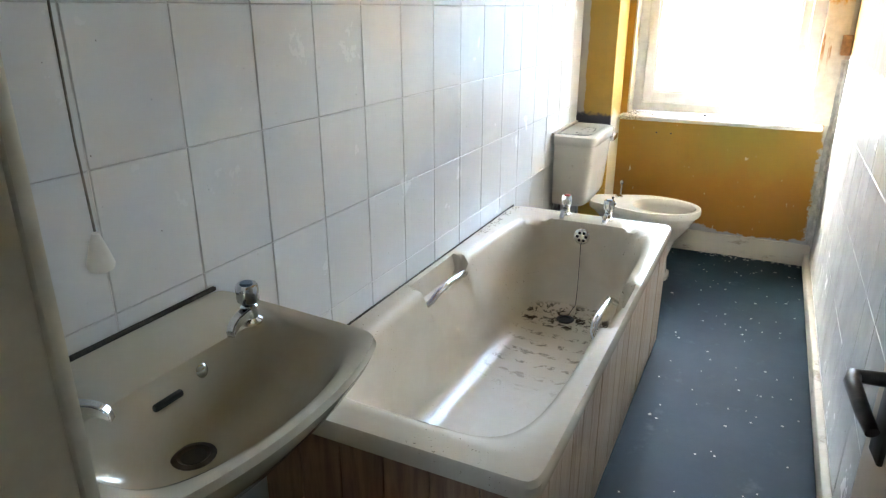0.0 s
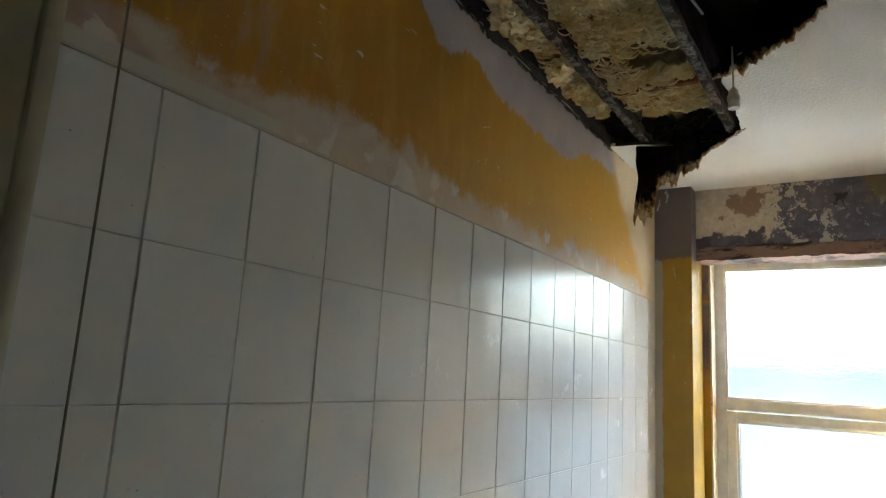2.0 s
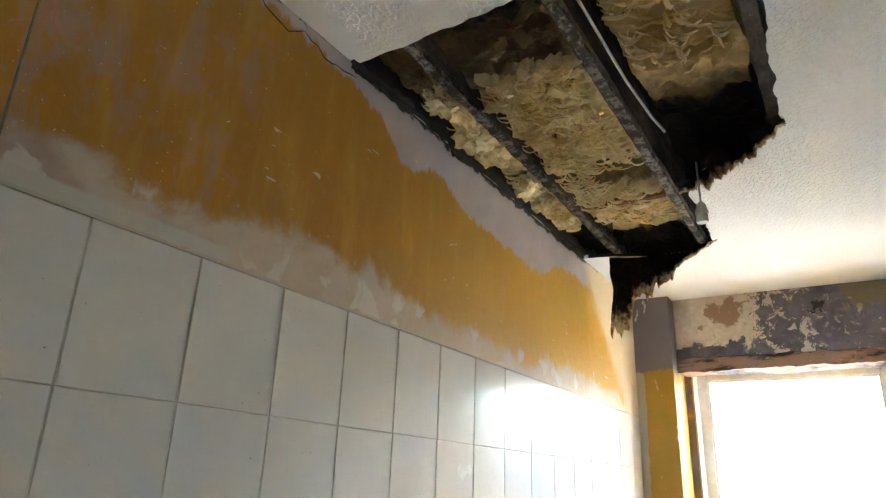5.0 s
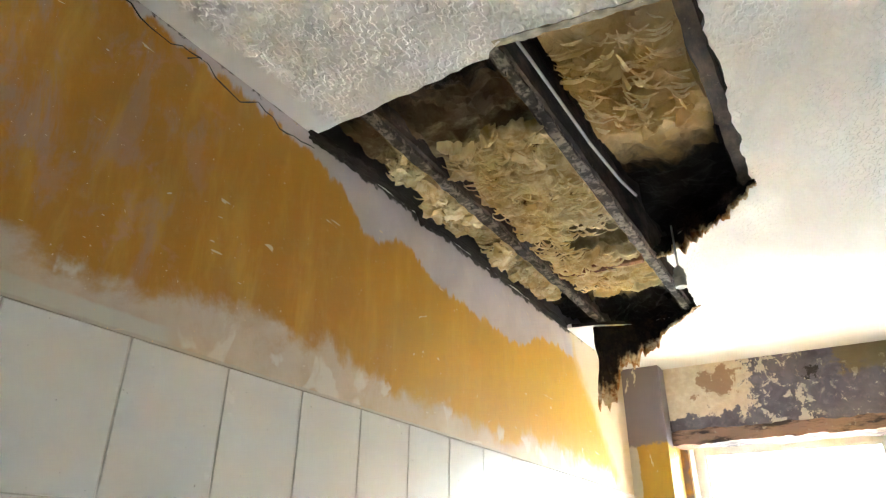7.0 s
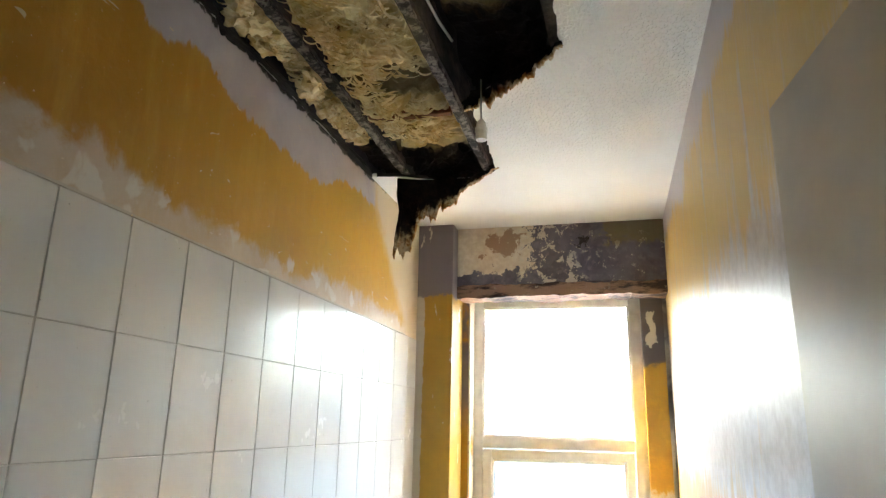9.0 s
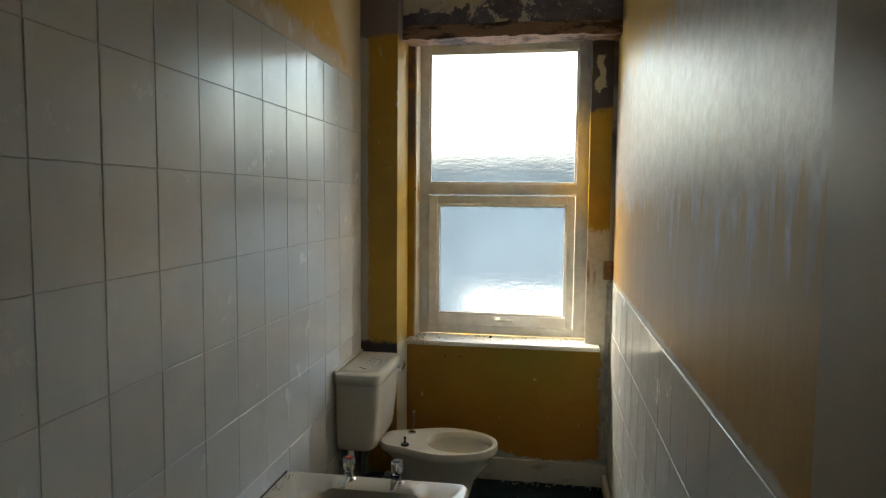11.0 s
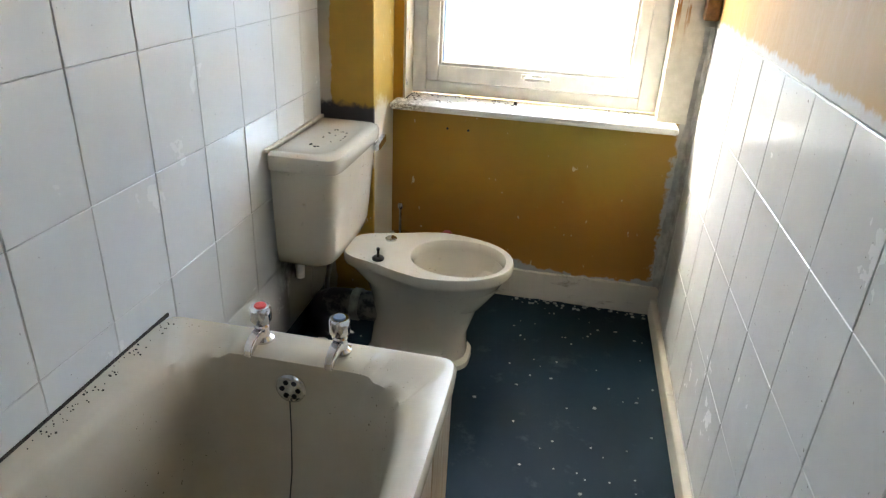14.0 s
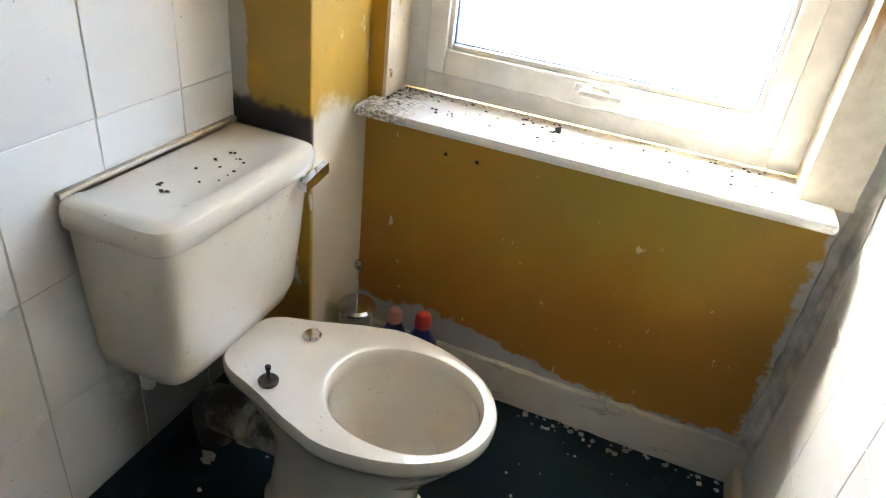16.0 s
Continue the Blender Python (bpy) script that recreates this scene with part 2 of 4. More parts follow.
# narrow wall strip beside the window: charred at the top, ochre, then bare cream plaster with rusty runs
g = G("strip_paint", 0.55, spec=0.35)
mid, fine, runs = g.noise(7, 5, 0.6, warp=0.4), g.noise(34, 6, 0.65), g.noise(30, 5, 0.6, stretch=(1, 1, 0.12))
c = g.mix(g.ramp(fine, 0.3, 0.7), (0.58, 0.53, 0.43), (0.68, 0.63, 0.53))
c = g.mix(g.math("MULTIPLY", g.ramp(runs, 0.56, 0.62), g.ramp(add(g, g.z, mid, 0.5), 1.02, 1.2)), c, (0.36, 0.17, 0.04))
c = g.mix(g.ramp(add(g, add(g, g.z, mid, 0.45), fine, 0.12), 1.36, 1.42), c, g.mix(g.ramp(mid, 0.4, 0.6), (0.52, 0.30, 0.03), (0.42, 0.24, 0.03)))
c = g.mix(g.ramp(add(g, add(g, g.z, mid, 0.25), fine, 0.06), 2.02, 2.06), c, (0.10, 0.085, 0.09))
wx, wz = add(g, add(g, g.x, fine, 0.03), g.noise(13, 3), 0.08), add(g, add(g, g.z, fine, 0.08), g.noise(15, 3), 0.18)
flake = g.math("MULTIPLY", g.math("MULTIPLY", g.ramp(wx, 0.176, 0.182), g.ramp(wx, 0.222, 0.216)), g.math("MULTIPLY", g.ramp(wz, 2.13, 2.14), g.ramp(wz, 2.31, 2.30)))
c = g.mix(flake, c, (0.64, 0.60, 0.52))
g.color(c).bump(g.mix(0.5, mid, fine), 0.5, 0.005)
M_STRIP = g.m

# glazed tile, grout, ceiling, floor
g = G("tile_glaze", 0.2, spec=0.5)
big, fine = g.noise(3.5, 4), g.noise(9, 3)
c = g.mix(g.ramp(big, 0.35, 0.7), (0.66, 0.66, 0.64), (0.71, 0.71, 0.685))
c = g.mix(g.math("MULTIPLY", g.random(), 0.25), c, (0.64, 0.63, 0.60))
c = g.mix(g.ramp(g.noise(120, 2), 0.745, 0.76), c, (0.15, 0.13, 0.11))
# darker low on the left tiles behind the toilet, with a noisy limit
low_dark = g.math("MULTIPLY", g.math("MULTIPLY", g.ramp(g.y, 3.22, 3.34), g.ramp(g.x, -0.9, -0.95)), g.ramp(add(g, g.z, g.noise(7, 5, 0.65, warp=0.5), 0.5), 0.44, 0.30))
c = g.mix(g.math("MULTIPLY", low_dark, 0.75), c, (0.10, 0.09, 0.085))
g.color(c).bump(g.mix(0.5, big, fine), 0.05, 0.008)
g.set("Roughness", g.math("ADD", g.math("MULTIPLY", g.ramp(g.noise(5, 5, 0.7), 0.3, 0.8), 0.16), 0.15))
M_TILE = g.m
g = G("grout", 0.8)
c = g.mix(g.ramp(g.noise(3, 5, 0.7), 0.42, 0.58), (0.74, 0.72, 0.68), (0.42, 0.40, 0.36))
M_GROUT = g.color(c).bump(g.noise(80), 0.4, 0.003).m
g = G("textured_ceiling", 0.75, spec=0.3)
big = g.noise(1.5, 4)
c = g.mix(g.ramp(big, 0.3, 0.7), (0.79, 0.77, 0.73), (0.84, 0.83, 0.81))
worm = g.ramp(g.noise(95, 1, 0.4, stretch=(1, 0.7, 1), warp=0.3), 0.44, 0.60)
hgt = g.math("ADD", worm, g.math("MULTIPLY", g.noise(40, 3, 0.5), 0.5))
cover = g.math("MULTIPLY", g.math("ADD", g.math("MULTIPLY", g.ramp(g.y, 3.1, 2.3), 0.85), 0.08), g.ramp(add(g, g.x, g.noise(12, 3), 0.06), -0.955, -0.90))
g.color(c).bump(g.math("MULTIPLY", hgt, cover), 0.8, 0.005)
M_CEIL = g.m
g = G("painted_floor", 0.5, spec=0.12)
big, mid, fine = g.noise(1.8, 4), g.noise(9, 6, 0.7), g.noise(60, 5, 0.7)
c = g.mix(g.ramp(big, 0.3, 0.7), (0.009, 0.020, 0.028), (0.013, 0.030, 0.042))
c = g.mix(g.ramp(mid, 0.56, 0.72), c, (0.036, 0.056, 0.066))
c = g.mix(g.ramp(fine, 0.72, 0.76), c, (0.20, 0.21, 0.20))
g.color(c).bump(g.mix(0.5, mid, fine), 0.25, 0.003)
g.set("Roughness", g.math("ADD", g.math("MULTIPLY", mid, 0.35), 0.38))
M_FLOOR = g.m

# bathroom ware
g = G("cream_enamel", 0.27, spec=0.5)
n = g.noise(6, 4)
c = g.mix(g.ramp(n, 0.3, 0.7), (0.57, 0.495, 0.37), (0.62, 0.55, 0.425))
dirt = g.noise(26, 6, 0.7, warp=0.6)
spot = g.math("MULTIPLY", g.math("MULTIPLY", g.ramp(g.y, 1.75, 2.1), g.ramp(g.z, 0.205, 0.195)), g.ramp(dirt, 0.50, 0.60))
ring = g.math("MULTIPLY", g.math("MULTIPLY", g.ramp(g.y, 2.33, 2.37), g.ramp(g.z, 0.225, 0.205)), g.ramp(dirt, 0.50, 0.58))
band = g.math("MULTIPLY", g.ramp(g.math("SINE", g.math("MULTIPLY", g.y, 78.0)), 0.0, 0.6), spot)
c = g.mix(g.math("MULTIPLY", band, 0.6), c, (0.08, 0.055, 0.035))
c = g.mix(g.math("MULTIPLY", ring, 0.92), c, (0.03, 0.02, 0.012))
speck = g.math("MULTIPLY", g.ramp(g.noise(150, 2), 0.70, 0.73), g.ramp(g.noise(4, 3), 0.5, 0.62))
c = g.mix(speck, c, (0.10, 0.08, 0.05))
M_BATH = g.color(c).m
g = G("beige_ceramic", 0.14, spec=0.5, coat=0.3)
n, d = g.noise(5, 4), g.noise(30, 5, 0.7)
c = g.mix(g.ramp(n, 0.3, 0.7), (0.62, 0.55, 0.43), (0.66, 0.60, 0.48))
c = g.mix(g.math("MULTIPLY", g.ramp(d, 0.62, 0.75), 0.5), c, (0.36, 0.30, 0.20))
speck = g.math("MULTIPLY", g.ramp(g.noise(170, 2), 0.71, 0.73), g.ramp(g.noise(5, 3), 0.5, 0.6))
M_CERAMIC = g.color(g.mix(speck, c, (0.10, 0.08, 0.06))).m
g = G("basin_ceramic", 0.15, spec=0.5, coat=0.3)
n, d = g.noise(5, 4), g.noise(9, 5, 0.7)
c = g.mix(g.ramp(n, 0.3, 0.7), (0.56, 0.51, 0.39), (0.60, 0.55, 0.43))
# browner towards the bottom, with a noisy limit
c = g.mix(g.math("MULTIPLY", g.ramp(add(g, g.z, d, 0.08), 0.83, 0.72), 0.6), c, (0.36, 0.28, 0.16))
M_BASIN = g.color(c).m
M_CHROME = plain("chrome", (0.72, 0.72, 0.74), 0.12, 1.0, 0.25, 40)
M_DARK = plain("dark_hole", (0.02, 0.018, 0.016), 0.5, 0.2, 0.3, 60)
M_RED = plain("red_plastic", (0.45, 0.03, 0.02), 0.35)
M_BLUEDOT = plain("blue_grey_plastic", (0.12, 0.16, 0.22), 0.35)
M_BLUE = plain("blue_bottle_plastic", (0.02, 0.025, 0.16), 0.3)
M_PINK = plain("pink_plastic", (0.55, 0.25, 0.22), 0.4)
M_PLASTIC = plain("white_plastic", (0.66, 0.64, 0.58), 0.4, 0, 0.2, 20)
M_GREYPIPE = plain("grubby_pipe", (0.34, 0.31, 0.26), 0.5, 0, 0.5, 25)
g = G("dark_pipe", 0.6)
n = g.noise(14, 5, 0.7)
# darker along x towards the wall
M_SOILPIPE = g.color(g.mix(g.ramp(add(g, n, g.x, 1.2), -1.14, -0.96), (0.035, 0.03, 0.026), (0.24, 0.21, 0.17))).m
M_FILLER = plain("grey_filler", (0.50, 0.48, 0.44), 0.8, 0, 0.35, 22)
M_UPVC = plain("cream_frame_paint", (0.84, 0.825, 0.78), 0.35, 0, 0.12, 14)
M_DOOR = plain("cream_door_paint", (0.52, 0.44, 0.33), 0.45, 0, 0.12, 9)
M_LINING = plain("cream_gloss_paint", (0.56, 0.51, 0.38), 0.35, 0, 0.16, 12)
M_HALL = plain("hall_plaster", (0.45, 0.42, 0.36), 0.8, 0, 0.12, 5)
M_STEEL = plain("dark_bronze", (0.09, 0.08, 0.07), 0.35, 0.9, 0.3, 40)
g = G("sill_paint", 0.4)
mid, fine = g.noise(9, 6, 0.7), g.noise(90, 4, 0.7)
c = g.mix(g.ramp(mid, 0.6, 0.75), (0.76, 0.74, 0.70), (0.55, 0.49, 0.38))
edge = g.math("MULTIPLY", g.math("ADD", g.ramp(g.y, 4.0, 4.09), g.ramp(g.x, -0.62, -0.74)), g.ramp(fine, 0.45, 0.58), True)
M_SILL = g.color(g.mix(g.math("MULTIPLY", edge, 0.8), c, (0.10, 0.075, 0.05))).bump(fine, 0.3, 0.003).m
g = G("skirting_paint", 0.5)
mid, fine = g.noise(12, 6, 0.7, stretch=(0.5, 0.5, 1.5)), g.noise(50, 5)
c = g.mix(g.ramp(mid, 0.55, 0.68), (0.60, 0.54, 0.43), (0.30, 0.24, 0.17))
M_SKIRT = g.color(c).bump(mid, 0.7, 0.006).m
g = G("panel_boards", 0.55)
grain, r = g.noise(10, 6, 0.65, stretch=(6, 6, 0.5), warp=0.4), g.random()
c = g.mix(g.ramp(grain, 0.3, 0.7), (0.36, 0.24, 0.14), (0.52, 0.40, 0.27))
c = g.mix(g.math("MULTIPLY", r, 0.6), c, (0.50, 0.42, 0.32))
M_PLANK = g.color(c).bump(grain, 0.4, 0.004).m
g = G("end_panel_wood", 0.5)
grain = g.noise(8, 6, 0.65, stretch=(6, 6, 0.5), warp=0.4)
M_PLANK2 = g.color(g.mix(g.ramp(grain, 0.3, 0.7), (0.17, 0.09, 0.05), (0.32, 0.19, 0.11))).bump(grain, 0.4, 0.004).m

# roof void
g = G("charred_joist", 0.8, spec=0.2)
n, f = g.noise(10, 6, 0.7, stretch=(1, 0.4, 1)), g.noise(60, 5, 0.7)
c = g.mix(g.ramp(n, 0.42, 0.7), (0.035, 0.028, 0.024), (0.14, 0.10, 0.075))
M_JOIST = g.color(g.mix(g.ramp(f, 0.62, 0.72), c, (0.30, 0.25, 0.20))).bump(g.mix(0.5, n, f), 0.8, 0.008).m
g = G("rockwool", 0.9, spec=0.1)
n, f, s = g.noise(7, 6, 0.7, warp=0.8), g.noise(45, 6, 0.7, warp=0.5), g.noise(3, 4, 0.6)
c = g.mix(g.ramp(n, 0.32, 0.60), (0.60, 0.42, 0.18), (0.88, 0.74, 0.46))
c = g.mix(g.math("MULTIPLY", g.ramp(add(g, s, f, 0.25), 0.54, 0.64), 0.8), c, (0.26, 0.14, 0.05))
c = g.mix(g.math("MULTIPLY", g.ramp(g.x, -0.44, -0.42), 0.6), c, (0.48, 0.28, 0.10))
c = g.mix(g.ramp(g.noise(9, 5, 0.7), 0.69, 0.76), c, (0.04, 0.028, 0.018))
# the void's shade at the batt ends is put into the colour along with soot
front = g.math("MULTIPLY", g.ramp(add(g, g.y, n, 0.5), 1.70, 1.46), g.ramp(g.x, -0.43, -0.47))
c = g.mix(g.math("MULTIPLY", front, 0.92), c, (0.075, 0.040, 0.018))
# the torn gap's darkness is painted on; the batt is not cut here
gap_shade = g.math("MULTIPLY", g.math("MULTIPLY", g.ramp(add(g, g.y, n, 0.2), 2.10, 2.17), g.ramp(add(g, g.y, n, 0.2), 2.38, 2.30)), g.ramp(g.x, -0.45, -0.48))
c = g.mix(g.math("MULTIPLY", gap_shade, 0.85), c, (0.09, 0.06, 0.03))
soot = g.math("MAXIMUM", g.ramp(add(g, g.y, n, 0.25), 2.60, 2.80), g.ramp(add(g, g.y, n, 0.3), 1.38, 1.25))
soot_shade3 = g.math("MULTIPLY", g.ramp(g.x, -0.46, -0.44), g.ramp(add(g, g.y, n, 0.22), 1.76, 1.96))
c = g.mix(g.math("MAXIMUM", g.math("MULTIPLY", soot, g.ramp(g.x, -0.42, -0.46)), soot_shade3), c, (0.012, 0.009, 0.007))
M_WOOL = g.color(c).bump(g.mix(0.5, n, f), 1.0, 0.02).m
g = G("wool_fibre", 0.9, spec=0.1)
n, f = g.noise(13, 5, 0.7, warp=0.6), g.noise(60, 4)
c = g.mix(g.ramp(n, 0.35, 0.65), (0.62, 0.44, 0.20), (0.88, 0.76, 0.50))
M_FIBRE = g.color(g.mix(g.ramp(g.noise(10, 5, 0.7), 0.62, 0.70), c, (0.16, 0.09, 0.04))).bump(f, 0.8, 0.006).m
g = G("scorched_paper", 0.9, spec=0.1)
n = g.noise(30, 6, 0.7)
att = g.t.nodes.new("ShaderNodeAttribute")
att.attribute_name = "edge"
e = g.ramp(add(g, att.outputs["Fac"], n, 0.5), 0.68, 0.94)
M_SOOT = g.color(g.mix(e, g.mix(g.ramp(n, 0.4, 0.7), (0.010, 0.008, 0.007), (0.03, 0.02, 0.014)), g.mix(g.ramp(n, 0.4, 0.6), (0.36, 0.17, 0.05), (0.62, 0.50, 0.33)))).bump(n, 0.8, 0.008).m
g = G("broken_plaster", 0.85, spec=0.2)
n = g.noise(35, 6, 0.7)
M_LATH = g.color(g.mix(g.ramp(n, 0.45, 0.6), (0.05, 0.042, 0.036), (0.24, 0.205, 0.17))).bump(n, 0.8, 0.006).m
M_NOGGIN = plain("rusty_batten", (0.24, 0.11, 0.055), 0.8, 0, 0.4, 30)
M_EDGE = plain("broken_board_edge", (0.46, 0.41, 0.31), 0.85, 0, 0.35, 40)
# near-black shared by the closing slab, the hole's cut edges and the wall strip
M_VOID = plain("void_black", (0.03, 0.025, 0.02), 0.9, 0, 0.4, 8)
M_CABLE = plain("grey_cable", (0.42, 0.41, 0.39), 0.5)
M_CORD = plain("grimy_cord", (0.20, 0.18, 0.15), 0.8, 0, 0.3, 60)
M_CHIP = plain("paint_flake", (0.42, 0.40, 0.35), 0.7, 0, 0.3, 90)
M_DIRT = plain("black_dirt", (0.05, 0.04, 0.03), 0.9, 0, 0.4, 90)
g = G("obscured_glass", 0.09, spec=0.5)
g.color((0.95, 0.97, 0.97)).set("Transmission Weight", 1.0).set("IOR", 1.2)
g.bump(g.math("ADD", g.noise(38, 3, 0.6), g.math("MULTIPLY", g.noise(120, 2), 0.4)), 0.9, 0.004)
M_GLASS = g.m
M_BRICK = plain("far_render", (0.13, 0.16, 0.18), 0.9, 0, 0.3, 0.8)
M_ROOF = plain("far_slate", (0.05, 0.06, 0.07), 0.8, 0, 0.3, 1.5)
M_WHITE = plain("far_white_render", (0.36, 0.38, 0.40), 0.9, 0, 0.1, 0.6)
M_GROUND = plain("ground_paving", (0.08, 0.095, 0.11), 0.9, 0, 0.3, 2)

# ---- mesh helpers ----


def obj(name, bm, mat, parent=None, label="", smooth=False):
    me = bpy.data.meshes.new(name)
    bmesh.ops.recalc_face_normals(bm, faces=bm.faces)
    bm.to_mesh(me)
    bm.free()
    for m in mat if isinstance(mat, (list, tuple)) else [mat]:
        me.materials.append(m)
    if smooth:
        me.shade_smooth()
        me.set_sharp_from_angle(angle=radians(38))
    ob = new(name, me)
    if parent:
        ob.parent = parent
    return tagged(ob, label)


def part(name, bm, material, parent, label="", smooth=True):
    return obj(name, bm, material, parent, label, smooth)


def empty(name, label, category, group=""):
    return tagged(new(name), label, category, group)


def structure(ob, label):
    return tagged(ob, label, kind="structure")


def box(bm, x0, x1, y0, y1, z0, z1, bevel=0.0, seg=2, m=None):
    r = bmesh.ops.create_cube(bm, size=1.0, matrix=Matrix.Translation(((x0 + x1) / 2, (y0 + y1) / 2, (z0 + z1) / 2)) @ Matrix.Diagonal((x1 - x0, y1 - y0, z1 - z0, 1)))
    vs = r["verts"]
    if bevel:
        es = list({e for v in vs for e in v.link_edges})
        vs = [v for v in bmesh.ops.bevel(bm, geom=es, offset=bevel, segments=seg, affect="EDGES", profile=0.5)["verts"]] if not m else vs
    if m:
        bmesh.ops.transform(bm, matrix=m, verts=vs)
    return bm


def boxes(*rows, bevel=0.0):
    bm = bmesh.new()
    for r in rows:
        box(bm, *r, bevel=bevel)
    return bm


def loft(rings, close=True, cap0=False, cap1=False, bm=None):
    bm = bm or bmesh.new()
    rows = [[bm.verts.new(p) for p in r] for r in rings]
    n = len(rows[0])
    for a, b in zip(rows, rows[1:]):
        for i in range(n if close else n - 1):
            j = (i + 1) % n
            bm.faces.new((a[i], a[j], b[j], b[i]))
    if cap0:
        bm.faces.new(rows[0][::-1])
    if cap1:
        bm.faces.new(rows[-1])
    return bm


def ring(cx, cy, z, rx, ry, n=2.0, count=48, share=0.5):
    """A superellipse, sampled evenly along its sides; share: part of the points on the two sides across y."""
    a = max(2, round(count * share / 4))
    b = max(2, (count - 4 * a) // 4)
    pts = [(1, i / a) for i in range(a)] + [(1 - i / b, 1) for i in range(2 * b)] + [(-1, 1 - i / a) for i in range(2 * a)] + [(-1 + i / b, -1) for i in range(2 * b)] + [(1, -1 + i / a) for i in range(a)]
    out = []
    for px, py in pts:
        k = (abs(px) ** n + abs(py) ** n) ** (-1 / n)
        out.append((cx + rx * px * k, cy + ry * py * k, z))
    return out


def turned(profile, m=Matrix(), count=20, bm=None):
    """A turned body about z from (radius, height) rows, placed by m."""
    return loft([[m @ Vector((max(r, 1e-4) * math.cos(2 * math.pi * i / count), max(r, 1e-4) * math.sin(2 * math.pi * i / count), z)) for i in range(count)] for r, z in profile], True, True, True, bm)


def tube(points, r, count=10, bm=None):
    pts = [Vector(p) for p in points]
    rings = []
    for i, p in enumerate(pts):
        d = (pts[min(i + 1, len(pts) - 1)] - pts[max(i - 1, 0)]).normalized()
        q = d.to_track_quat("Z", "Y")
        rad = r[i] if isinstance(r, (list, tuple)) else r
        rings.append([p + q @ Vector((rad * math.cos(2 * math.pi * k / count), rad * math.sin(2 * math.pi * k / count), 0)) for k in range(count)])
    return loft(rings, True, True, True, bm)


FLOOR, CEIL = 0.045, 2.776
LW, RW, WW, SW = -1.006, 0.286, 3.955, 0.326  # faces of the left, right, window and door walls

# ---- structure ----
wall_left = structure(obj("wall_left", boxes((LW - 0.12, LW + 0.0036, 0.16, 4.25, -0.05, 2.15)), M_GROUT), "grouted left wall behind white tiles")
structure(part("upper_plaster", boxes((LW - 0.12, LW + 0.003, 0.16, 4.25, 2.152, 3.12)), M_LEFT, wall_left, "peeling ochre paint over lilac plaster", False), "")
wall_right = structure(obj("wall_right", boxes((RW - 0.0040, RW + 0.12, -1.4, 4.25, -0.05, 1.148)), M_GROUT), "grouted right wall behind white tiles")
part("upper_plaster", boxes((RW - 0.003, RW + 0.12, -1.5, 4.25, 1.15, 3.12)), M_RIGHT, wall_right, "streaked ochre paint, with glare painted in as grey", False)
wall_window = structure(obj("wall_window", boxes((LW, RW, WW, 4.25, -0.05, 0.789), (LW, -0.775, WW, 4.25, 0.789, 3.12), (0.16, RW, WW, 4.25, 0.789, 3.12), (-0.775, 0.16, WW, 4.25, 2.45, 3.12)), M_WIN), "ochre painted window wall with chipped edges")
structure(obj("pier", boxes((LW, -0.81, 3.70, WW, 0.0, 2.79), bevel=0.004), M_PIER), "ochre painted boxed pier, charred near the ceiling")
structure(obj("lintel", boxes((-0.808, RW - 0.003, 3.80, WW, 2.455, 2.79), bevel=0.004), M_LINTEL), "flaking charred lilac and cream lintel")
bm = bmesh.new()
box(bm, -0.806, RW - 0.004, 3.79, WW, 2.385, 2.452)
bmesh.ops.subdivide_edges(bm, edges=[e for e in bm.edges if abs(e.verts[0].co.x - e.verts[1].co.x) > 0.5], cuts=60)
for v in bm.verts:
    v.co.z += 0.012 * (noise.noise(v.co * 9) + 0.6 * noise.noise(v.co * 31))
structure(obj("lintel_board", bm, M_BOARD), "scorched ragged board under the lintel")
structure(obj("reveal_left", boxes((-0.775, -0.766, WW + 0.004, 4.075, 0.815, 2.42)), M_REVEAL), "dirty cream window reveal with orange stains")
structure(obj("reveal_right", boxes((0.154, 0.16, WW + 0.002, 4.075, 0.82, 2.42), (0.152, 0.262, WW - 0.006, WW - 0.001, 0.815, 2.384)), M_STRIP), "dirty cream window reveal and bare plaster strip")
floor = structure(obj("floor", boxes((-1.22, 0.405, -1.5, 4.25, -0.08, FLOOR)), M_FLOOR), "dark blue painted floor with scuffs")
bm = loft([[(LW, y, FLOOR + 0.002), (LW, y, 0.132), (LW + 0.005, y, 0.130), (LW + 0.008, y, 0.08), (LW + 0.022, y, FLOOR + 0.012), (LW + 0.05, y, FLOOR + 0.002)] for y in (0.29, 1.0, 2.0, 3.0, 3.695)], close=False)
structure(obj("coving_floor", bm, M_FLOOR), "dark blue floor covering turned up the wall")
# unseen dark slab added to close the void from above
structure(obj("void_cover", boxes((-1.25, 0.45, -1.5, 4.4, 3.12, 3.18)), M_VOID), "unseen dark slab closing the ceiling void")

# ceiling with the torn hole
bm = bmesh.new()
corner = [(LW + 0.004, SW), (RW - 0.004, SW), (RW - 0.004, WW), (LW + 0.004, WW)]
hole = [(-1.001, 1.275), (-0.76, 1.262), (-0.513, 1.250), (-0.455, 1.215), (-0.30, 1.24), (-0.09, 1.285), (-0.10, 1.65), (-0.106, 2.05), (-0.19, 2.12), (-0.30, 2.20), (-0.385, 2.29), (-0.435, 2.40), (-0.43, 2.62), (-0.44, 2.95), (-0.55, 3.02), (-0.70, 3.03), (-0.86, 2.96), (-1.001, 2.93), (-1.001, 2.4), (-1.001, 1.8)]
rng = random.Random(4)
jag = []
